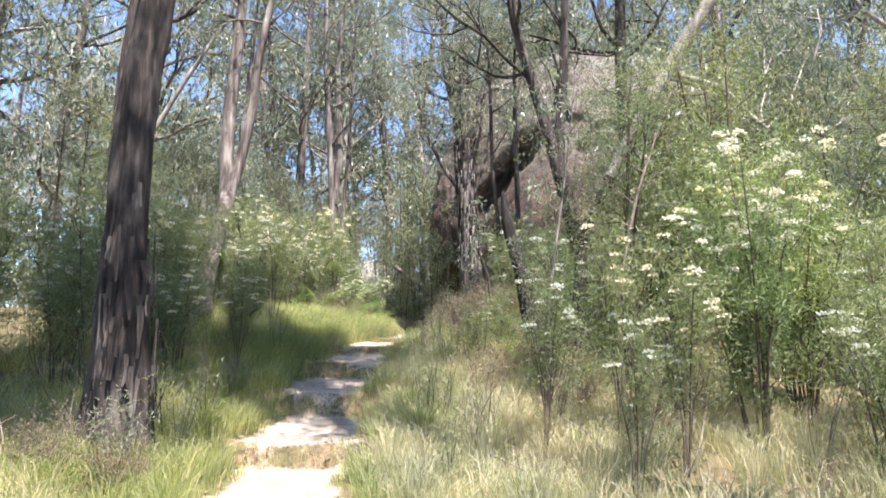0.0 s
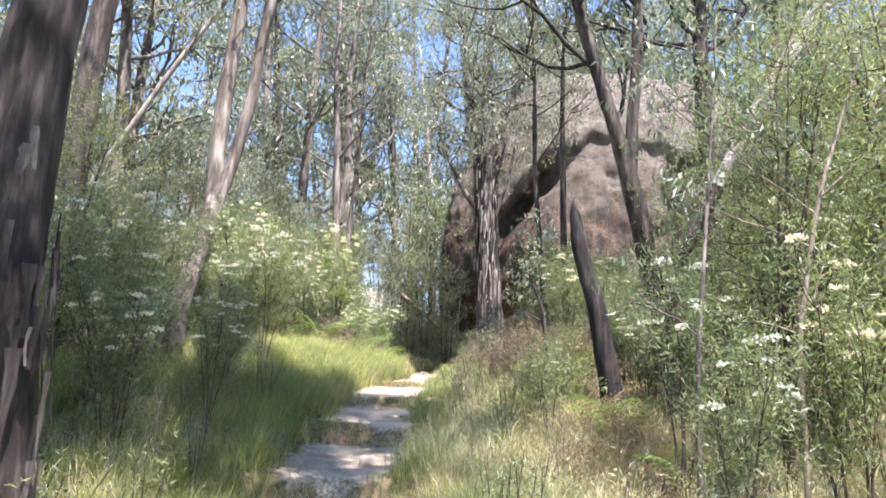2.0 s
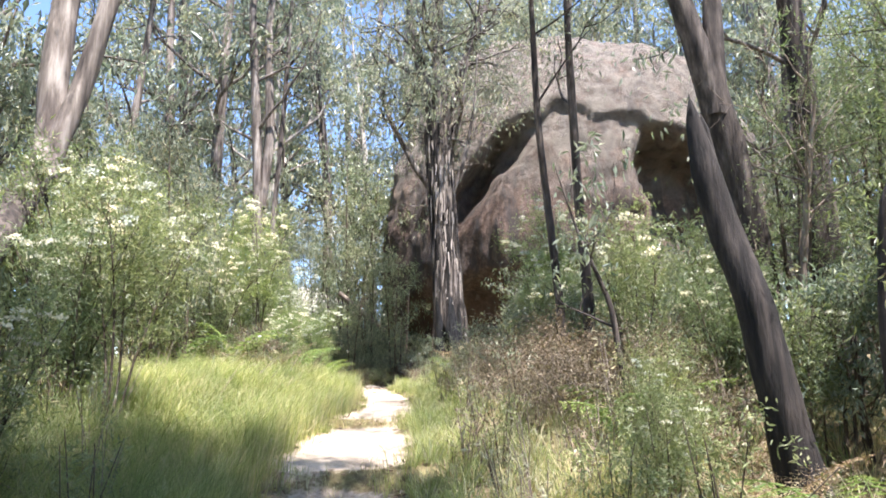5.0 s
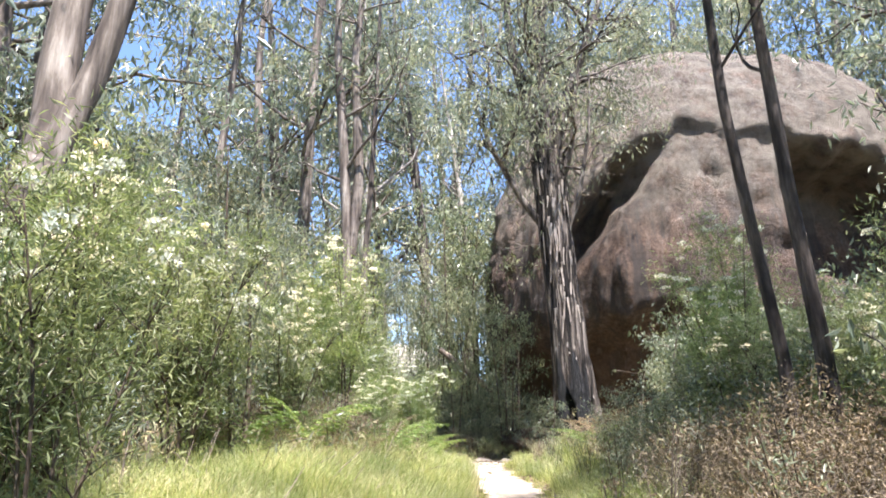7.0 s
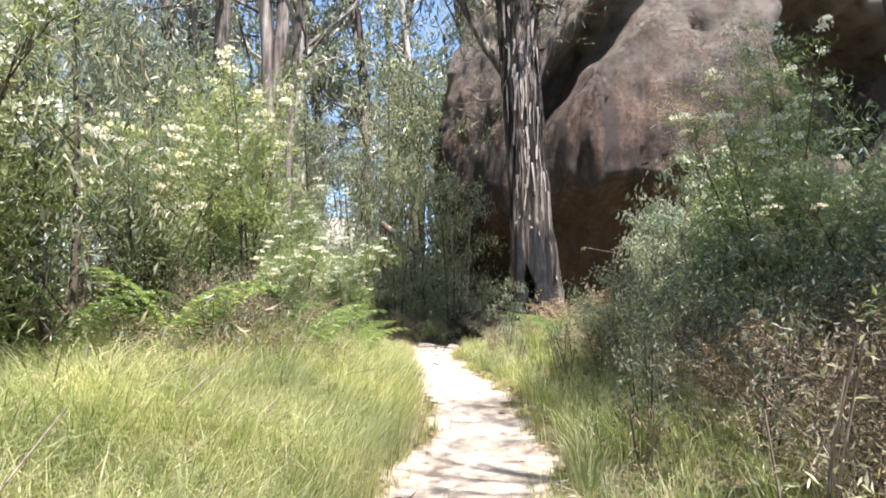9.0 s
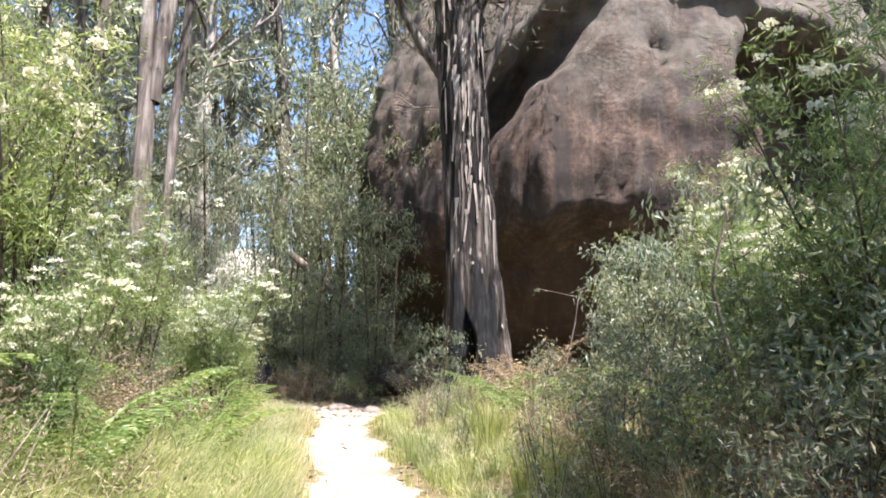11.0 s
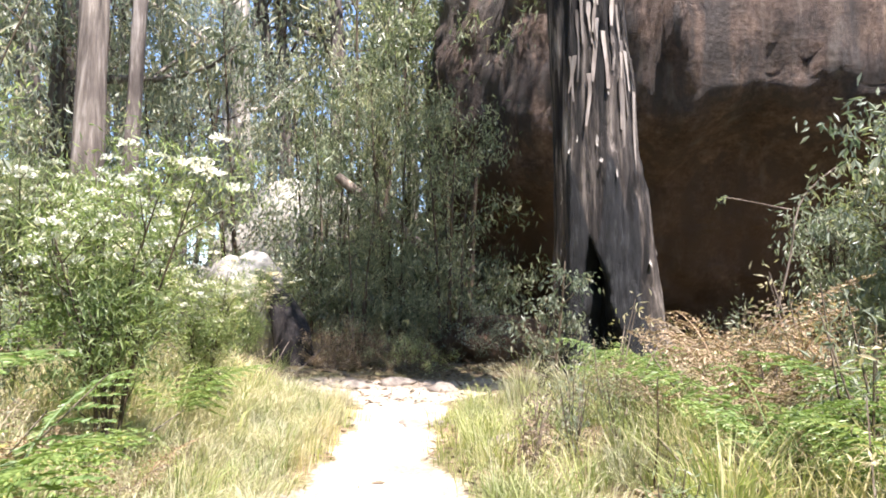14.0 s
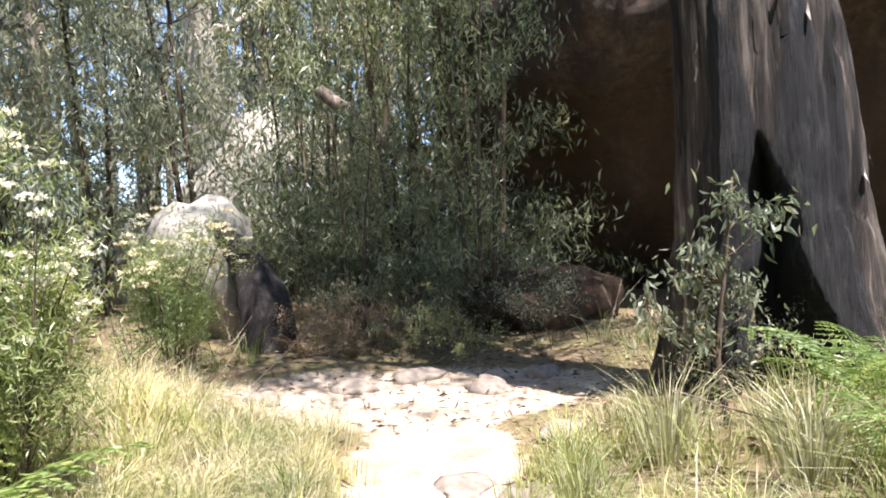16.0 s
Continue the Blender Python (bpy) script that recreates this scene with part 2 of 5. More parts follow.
EARTH = ground_material()
GRANITE = granite_material()
STONE = plain_material("path_stone", (0.17, 0.14, 0.115), (0.34, 0.285, 0.235), 14.0, 0.9)
GRANITE_PALE = plain_material("lichened_pale_granite", (0.2, 0.185, 0.16), (0.46, 0.43, 0.38), 5.0, 0.9)
BARK_GREY = bark_material("stringy_grey_bark", (0.03, 0.025, 0.022), (0.14, 0.118, 0.104), (0.38, 0.345, 0.315))
BARK_DARK = bark_material("dark_fibrous_bark", (0.011, 0.009, 0.008), (0.058, 0.046, 0.04), (0.17, 0.143, 0.126), 1.0, 11.0, 1.0)
BARK_BURNT = bark_material("charred_bark", (0.006, 0.005, 0.005), (0.022, 0.018, 0.017), (0.07, 0.058, 0.052), 1.0, 14.0)
BARK_PALE = bark_material("smooth_pale_bark", (0.22, 0.195, 0.172), (0.43, 0.4, 0.365), (0.62, 0.59, 0.55), 0.8, 6.0, 0.4)
BARK_STRIP = bark_material("peeling_pale_strip", (0.17, 0.14, 0.12), (0.40, 0.35, 0.31), (0.60, 0.55, 0.5), 0.5, 12.0, 0.5)
BARK_MIX = bark_material("ribboned_bark", (0.045, 0.036, 0.031), (0.18, 0.153, 0.133), (0.42, 0.385, 0.35), 0.6, 8.0)
WOOD_DEAD = bark_material("weathered_dead_wood", (0.13, 0.10, 0.08), (0.28, 0.23, 0.19), (0.45, 0.39, 0.33), 1.0, 20.0, 0.4)
STEM = bark_material("shrub_stem", (0.04, 0.03, 0.022), (0.11, 0.085, 0.06), (0.2, 0.16, 0.115), 1.0, 24.0, 0.3)
LEAF_GUM = leaf_material("gum_leaf", (0.11, 0.135, 0.105), (0.32, 0.35, 0.28), (0.42, 0.385, 0.29), glow=(1.02, 1.12, 0.82))
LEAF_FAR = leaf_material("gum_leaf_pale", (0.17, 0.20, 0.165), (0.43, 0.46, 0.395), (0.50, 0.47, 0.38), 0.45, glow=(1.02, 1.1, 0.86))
LEAF_DARK = leaf_material("gum_leaf_deep", (0.09, 0.115, 0.075), (0.39, 0.425, 0.315), (0.55, 0.55, 0.44), 0.42, 0.33)
LEAF_SHRUB = leaf_material("shrub_leaf", (0.15, 0.185, 0.1), (0.36, 0.40, 0.245), (0.44, 0.45, 0.32), 0.45)
LEAF_FEATHER = leaf_material("feathery_leaf", (0.15, 0.20, 0.095), (0.38, 0.45, 0.235), (0.52, 0.54, 0.36), 0.5)
LEAF_GREY = leaf_material("grey_green_leaf", (0.15, 0.18, 0.145), (0.35, 0.385, 0.32), (0.42, 0.42, 0.34))
GRASS_GREEN = leaf_material("green_grass", (0.19, 0.23, 0.085), (0.50, 0.525, 0.25), (0.70, 0.65, 0.44), 0.45, 0.5)
GRASS_DRY = leaf_material("dry_grass", (0.40, 0.355, 0.25), (0.70, 0.64, 0.50), (0.42, 0.42, 0.23), 0.35, 0.6)
FERN_GREEN = leaf_material("green_fern", (0.15, 0.22, 0.07), (0.32, 0.42, 0.17), (0.44, 0.42, 0.2), 0.45)
FERN_RUST = leaf_material("dead_fern", (0.17, 0.115, 0.08), (0.44, 0.33, 0.245), (0.62, 0.52, 0.42), 0.3, 0.7)
BRUSH_DEAD = leaf_material("withered_brush", (0.11, 0.08, 0.06), (0.33, 0.25, 0.185), (0.46, 0.37, 0.29), 0.25, 0.75)
LITTER = leaf_material("leaf_litter", (0.12, 0.085, 0.065), (0.33, 0.25, 0.19), (0.48, 0.41, 0.35), 0.1, 0.8)
FLOWER = leaf_material("white_flower", (0.78, 0.77, 0.70), (0.87, 0.86, 0.82), (0.80, 0.76, 0.58), 0.3, 0.7, (1.0, 1.0, 0.9))

# ---- ground ----
PROFILE_Y = [-400, -30, -10, 0, 4, 8.1, 9.8, 13.5, 17.5, 19.6, 29, 40, 80, 400]
PROFILE_Z = [-3.0, -1.5, -0.6, 0, 0.28, 0.74, 1.15, 1.68, 1.88, 2.02, 2.06, 2.3, 3.5, 9.0]
PATH_Y = [-400, -5, 0, 5.7, 9, 13, 16, 18.5, 22, 25, 27.2, 40, 400]
PATH_X = [0.3, 0.3, 0.0, -1.35, -1.6, -1.5, -1.3, -0.9, -1.0, -1.15, -1.05, -0.9, -0.9]
STEPS = [(6.9, 0.24), (8.9, 0.26), (10.9, 0.26), (12.9, 0.14), (16.4, 0.13)]
CLEAR = (-1.2, 28.6, 1.75, 1.1)


def wave(x, y):
    return (np.sin(x * 1.7 + y * 0.6) * np.sin(y * 1.3 - x * 0.5) * 0.5 + np.sin(x * 3.9 + 1.3) * np.sin(y * 3.3 + 0.7) * 0.25
            + np.sin(x * 7.9 + y * 2.3) * np.sin(y * 8.3 - x * 1.7) * 0.12)


def trodden(x, y):
    """1 on the path, 0 off it."""
    x, y = np.asarray(x, float), np.asarray(y, float)
    half = 0.56 + 0.07 * np.sin(y * 1.9) + 0.06 * np.sin(y * 4.7 + 1) - np.clip((y - 16) / 20, 0, 0.12)
    d = np.abs(x - np.interp(y, PATH_Y, PATH_X)) + 0.05 * np.sin(y * 11) * np.sin(x * 9)
    on = np.clip((half + 0.16 - d) / 0.32, 0, 1) * np.clip((29.5 - y) / 1.2, 0, 1)
    e = ((x - CLEAR[0]) / CLEAR[2]) ** 2 + ((y - CLEAR[1]) / CLEAR[3]) ** 2
    edge = 0.07 * np.sin(3 * x) + 0.03 * np.sin(11 * x)
    worn = sum(np.clip(1.3 - np.abs(y - s + 0.02 - edge) / (0.14 + 0.04 * np.sin(5 * x + s)), 0, 1) * (0.8 + 0.2 * np.sin(4.3 * x + 2 * s)) for s, h in STEPS)
    on = on * (1 - 0.85 * np.clip(worn, 0, 1))
    return np.maximum(on, np.clip((1.25 - e + 0.25 * wave(3 * x, 3 * y)) / 0.6, 0, 1) * 0.85)


def ground_z(x, y):
    x, y = np.asarray(x, float), np.asarray(y, float)
    mean = np.interp(y, PROFILE_Y, PROFILE_Z)
    off = x - np.interp(y, PATH_Y, PATH_X)
    smooth = lambda t: np.clip(t, 0, 1) ** 2 * (3 - 2 * np.clip(t, 0, 1))
    grown = 0.45 + 0.55 * smooth((y - 6) / 8)
    fade = 1 - smooth((y - 26) / 3) * 0.75
    bank = np.where(off < 0, 0.42 * smooth((-off - 0.65) / 1.5) * grown, 0.34 * smooth((off - 0.6) / 1.5) * (0.12 + 0.88 * smooth((y - 10.5) / 4.5))) * fade
    side = np.clip(np.abs(off) - 2, 0, 40) * 0.035
    on = trodden(x, y)
    step = sum(h / 2 * (np.tanh((y - s - 0.07 * np.sin(3 * x) - 0.03 * np.sin(11 * x)) / 0.05) - np.clip(y - s, -1, 1)) for s, h in STEPS)
    return mean + bank + side + step * np.clip((1.1 - np.abs(off)) / 0.35, 0, 1) + wave(x, y) * (0.05 * (1 - on) + 0.012) - 0.05 * on


def spaced(parts):
    return np.concatenate([np.arange(a, b, s) for a, b, s in parts])


gx = spaced([(-400, -60, 40), (-60, -12, 4), (-12, -3.4, 0.5), (-3.4, 1.4, 0.07), (1.4, 12, 0.5), (12, 60, 4), (60, 401, 40)])
gy = spaced([(-400, -40, 40), (-40, -4, 3), (-4, 4, 0.4), (4, 31, 0.07), (31, 46, 0.7), (46, 90, 4), (90, 410, 40)])
mx, my = np.meshgrid(gx, gy)
nx = len(gx)
ii, jj = np.meshgrid(np.arange(len(gy) - 1), np.arange(nx - 1), indexing="ij")
gq = np.stack([ii * nx + jj, ii * nx + jj + 1, (ii + 1) * nx + jj + 1, (ii + 1) * nx + jj], -1).reshape(-1, 4)
gme = mesh_of("ground", np.stack([mx, my, ground_z(mx, my)], -1), gq, smooth=True)
gme.attributes.new("trodden", "FLOAT", "POINT").data.foreach_set("value", trodden(mx, my).ravel().astype(np.float32))
tagged(part("ground", gme, EARTH), "sandy walking track between banks of leaf litter and grass", "ground", kind="structure")


def gz(x, y):
    return float(ground_z(x, y))


# ---- the granite tor ----
def rugged(points, scale, stretch=(1, 1, 1), octaves=4):
    """Fractal unevenness at each of the points, about -1 to 1."""
    st = Vector(stretch) * scale
    return np.array([noise.fractal(Vector((p[0] * st.x, p[1] * st.y, p[2] * st.z)), 0.8, 2.1, octaves) for p in np.reshape(points, (-1, 3))])


def boulder():
    """The great boulder: a domed cap with a lip, hollows under it, and an undercut foot."""
    cx, cy, cz = 7.7, 36.2, 6.9
    nu, nv = 300, 190
    u, v = np.meshgrid(np.linspace(0, 2 * math.pi, nu, endpoint=False), np.linspace(-1, 1, nv))
    ang = v * math.pi / 2
    z = cz + np.sign(np.sin(ang)) * np.abs(np.sin(ang)) ** 0.9 * np.where(v > 0, 10.2, 5.6)
    wide = np.abs(np.cos(ang))
    x = cx + 8.4 * wide ** np.where(v > 0, 0.42, 0.6) * np.sign(np.cos(u)) * np.abs(np.cos(u)) ** 0.85
    y = cy + 6.4 * wide ** np.where(v > 0, 0.62, 0.5) * np.sign(np.sin(u)) * np.abs(np.sin(u)) ** 0.75
    front = np.clip(-np.sin(u) * 1.6, 0, 1)
    bell = lambda a, c, w: np.exp(-(((a - c) / w) ** 2))
    step = lambda t: 1 / (1 + np.exp(-np.clip(t, -40, 40)))
    lip = np.interp(x, [-1, 1.5, 2.5, 4.4, 5.6, 8.0, 10.0, 12.5, 14.5], [8.0, 9.4, 10.3, 11.9, 12.5, 12.2, 11.5, 10.9, 10.4])
    lip = lip + 0.15 * np.sin(x * 2.3) + 0.08 * np.sin(x * 5.9)
    below = np.clip(lip - z, 0, 20)
    push = -0.3 * step((x - 1.8) / 0.4) * step((z - lip) / 0.12) * np.exp(-np.clip(z - lip, 0, 20) / 2.0)
    push += step((lip - z) / 0.1) * (0.22 * np.exp(-below / 0.8) + 2.0 * bell(x, 3.1, 1.15) * step((1.5 - 0.25 * (x - 3) - below) / 0.12))
    push += 2.8 * step((x - 9.2 - 0.3 * np.sin(z * 1.7)) / 0.2) * step((12.8 + 0.15 * (z - 9) - x) / 0.15) * step((lip - 0.1 - z) / 0.12) * step((z - 7.0 - 0.4 * np.sin(x * 2)) / 0.3)
    foot = np.interp(x, [0, 3, 5, 7, 9, 14], [4.8, 5.9, 6.2, 5.6, 5.3, 5.4]) + 0.12 * np.sin(x * 3.1)
    push += 1.9 * step((foot - z) / 0.2) * (0.75 + 0.1 * np.clip(foot - z, 0, 4))
    push += 0.09 * np.sin(x * 8.5 + 0.4 * np.sin(z * 2)) * bell(x, 3.3, 1.6) * bell(z, 7.6, 2.0)
    for px, pz, pr in ((6.45, 10.3, 0.2), (6.3, 10.9, 0.18), (6.6, 10.75, 0.14), (5.3, 6.9, 0.2), (7.6, 9.6, 0.25), (5.5, 6.4, 0.3), (8.4, 8.2, 0.3)):
        push += 0.28 * bell(x, px, pr) * bell(z, pz, pr)
    y = y + push * front
    z = z - 0.36 * np.clip(4.2 - x, 0, 6) * np.clip((z - 6) / 8, 0, 1)
    verts = np.stack([x, y, z], -1).reshape(-1, 3)
    out = verts - np.array([cx, cy, cz - 1])
    out /= np.linalg.norm(out, axis=1)[:, None]
    lump = 0.2 * rugged(verts, 0.45, octaves=3) + 0.14 * rugged(verts, 1.5, (1, 1, 0.8), 5)
    verts = verts + out * lump[:, None]
    i, j = np.meshgrid(np.arange(nv - 1), np.arange(nu), indexing="ij")
    k = (j + 1) % nu
    q = np.stack([i * nu + j, i * nu + k, (i + 1) * nu + k, (i + 1) * nu + j], -1).reshape(-1, 4)
    return mesh_of("boulder", verts, q, smooth=True)


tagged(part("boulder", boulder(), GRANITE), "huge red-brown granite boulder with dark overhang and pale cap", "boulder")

# ---- trees ----
def unit(v):
    v = np.asarray(v, float)
    return v / (np.linalg.norm(v) + 1e-9)


def bent(points, n, wobble=0.0):
    """A smooth line of n places through the given ones, with a slight wobble."""
    p = np.asarray(points, float)
    s = np.concatenate([[0], np.cumsum(np.linalg.norm(np.diff(p, axis=0), axis=1))])
    t = np.linspace(0, s[-1], n)
    out = np.stack([np.interp(t, s, p[:, k]) for k in range(3)], -1)
    for _ in range(2):
        out[1:-1] = (out[:-2] + 2 * out[1:-1] + out[2:]) / 4
    if wobble:
        m = max(4, n // 7)
        w = np.cumsum(R.normal(scale=wobble * (n / m) ** 0.5, size=(m, 3)), axis=0)
        w = np.stack([np.interp(np.linspace(0, m - 1, n), np.arange(m), w[:, c]) for c in range(3)], -1)
        w -= np.linspace(0, 1, n)[:, None] * w[-1]
        out += w * np.array([1, 1, 0.2])
    return out


def sprout(wood, p, d, length, r, depth, tips, rise=0.25, sides=5, kids=3):
    """Grows a limb with side shoots; tips gathers the leafy ends."""
    n = 5
    pts, way = [np.array(p, float)], unit(d)
    for _ in range(n - 1):
        way = unit(way + R.normal(scale=0.22, size=3) + np.array([0, 0, rise * 0.3]))
        pts.append(pts[-1] + way * length / (n - 1))
    wood.tube(pts, np.linspace(r, r * 0.45, n), sides)
    if depth == 0:
        tips.extend(pts[2:])
        return
    for k in range(kids):
        s = R.uniform(0.45, 1.0)
        i = min(int(s * (n - 1)), n - 2)
        start = pts[i] + (pts[i + 1] - pts[i]) * (s * (n - 1) - i)
        side = unit(way + R.normal(scale=0.75, size=3) + np.array([0, 0, rise]))
        sprout(wood, start, side, length * R.uniform(0.5, 0.75), r * 0.5, depth - 1, tips, rise, max(3, sides - 1), kids)
    tips.append(pts[-1])


def hang_leaves(heap, tips, per, spread, length, width, droop=1.0):
    """Leaves hanging in loose sprays about the tips."""
    tips = np.asarray(tips)
    at = np.repeat(tips, per, axis=0)
    near = np.where(R.uniform(size=(len(at), 1)) < 0.6, 0.5, 1.25)
    at = at + R.normal(size=at.shape) * spread * near * np.array([1, 1, 0.75])
    way = R.normal(size=at.shape) * 0.65 + np.array([0, 0, -droop])
    n = len(at)
    heap.leaves(at, way, length * R.uniform(0.6, 1.25, n), width * R.uniform(0.7, 1.2, n))


def rough_stem(points, radii, n, sides=20, ridge=0.08, wobble=0.01, flare=0.0):
    """A trunk with fibrous ridges and an uneven outline."""
    pts = bent(points, n, wobble)
    far = np.linalg.norm(np.diff(np.asarray(points, float), axis=0), axis=1)
    src = np.concatenate([[0], np.cumsum(far)]) / far.sum()
    rad = np.interp(np.linspace(0, 1, n), src, radii)
    heap = Heap()
    heap.tube(pts, rad, sides, 0.0)
    v = heap.v[0]
    ring = v[:-1].reshape(n, sides, 3)
    ang = np.linspace(0, 2 * math.pi, sides, endpoint=False)
    hgt = np.linspace(0, 1, n)
    lift = np.zeros((n, sides))
    for f in (3, 5, 8, 13):
        lift += np.sin(f * ang[None] + R.uniform(0, 6) + 2.2 * np.sin(hgt[:, None] * R.uniform(3, 8) + R.uniform(0, 6))) / f ** 0.5
    lift = lift * ridge * 0.25 + ridge * 1.0 * rugged(ring + R.uniform(0, 40, 3), 11.0, (1, 1, 0.05), 4).reshape(n, sides)
    if flare:
        low = np.exp(-hgt * 14)
        lift += flare * low[:, None] * (0.75 + 0.5 * np.sin(5 * ang[None] + 1.0))
    ring += (ring - pts[:, None]) * lift[..., None]
    heap.v[0] = np.concatenate([ring.reshape(-1, 3), v[-1:]])
    return heap, pts, rad


def gum(name, label, stems, crown=None, bark=None, leaf=None, group="", limb_len=2.6, per=26, first=0.5, limbs=9, depth=1, spread=0.3,
        leaf_len=0.15, leaf_wid=0.035, rise=0.35, ridge=0.12, flare=0.3, sides=22, wood_bark=None, rings=50):
    """A gum tree: each stem is (places, radii); limbs spring from the upper part."""
    base = np.array(stems[0][0][0], float)
    ob = thing(name, base, label, "tree", group)
    tips = []
    for k, (places, radii, *own) in enumerate(stems):
        heap, pts, rad = rough_stem(np.asarray(places, float) - base, radii, rings, sides, ridge, 0.012, flare if k == 0 else 0)
        me = heap.mesh("trunk", True)
        part("trunk" if k == 0 else "limb", me, own[0] if own else bark or BARK_GREY, ob)
        for _ in range(0 if own else limbs):
            twigs = Heap()
            s = R.uniform(first, 1.0)
            i = int(s * (len(pts) - 1))
            a = R.uniform(0, 2 * math.pi)
            d = np.array([math.cos(a), math.sin(a), R.uniform(0.2, 1.0)])
            sprout(twigs, pts[i], d, limb_len * R.uniform(0.6, 1.25) * (1.15 - 0.4 * s), max(rad[i] * 0.42, 0.02), depth, tips, rise)
            part("branch", twigs.mesh("branch", True), wood_bark or bark or BARK_GREY, ob)
    if per:
        leaves = Heap()
        hang_leaves(leaves, tips, per, spread, leaf_len, leaf_wid)
        part("crown", leaves, leaf or LEAF_GUM, ob)
    return ob


def P(x, y, z=None, up=0.0):
    """A place on the ground, or at a height."""
    return (x, y, gz(x, y) - 0.08 + up if z is None else z)


def loose_bark(ob, pts, rad, hgt, count, span, round_, mats, longest=1.0):
    """Strips of bark that hang loose from a trunk."""
    for k in range(count):
        a, h = R.uniform(*round_), R.uniform(*span)
        i = int(np.searchsorted(hgt, h).clip(1, len(pts) - 2))
        ln, wd = longest * R.uniform(0.25, 1.0), R.uniform(0.025, 0.075)
        r = rad[i] * 1.04
        rows, strip = 6, []
        bow = R.uniform(0.05, 0.7)
        for s in range(rows):
            f = s / (rows - 1)
            out = r + 0.015 + 0.07 * f ** 2 * bow
            w = wd * (1 - 0.6 * f) * R.uniform(0.45, 1.25)
            for sg in (-1, 1):
                b = a + sg * w / r / 2 + 0.05 * math.sin(3 * f + k)
                strip.append((pts[i, 0] + out * math.cos(b), pts[i, 1] + out * math.sin(b), pts[i, 2] - ln * f))
        v = np.array(strip)
        q = [(2 * s, 2 * s + 1, 2 * s + 3, 2 * s + 2) for s in range(rows - 1)]
        part("bark_strip", Heap().add(v, q).add(v * np.array([0.985, 0.985, 1.0]), [c[::-1] for c in q]), mats[k % len(mats)], ob)


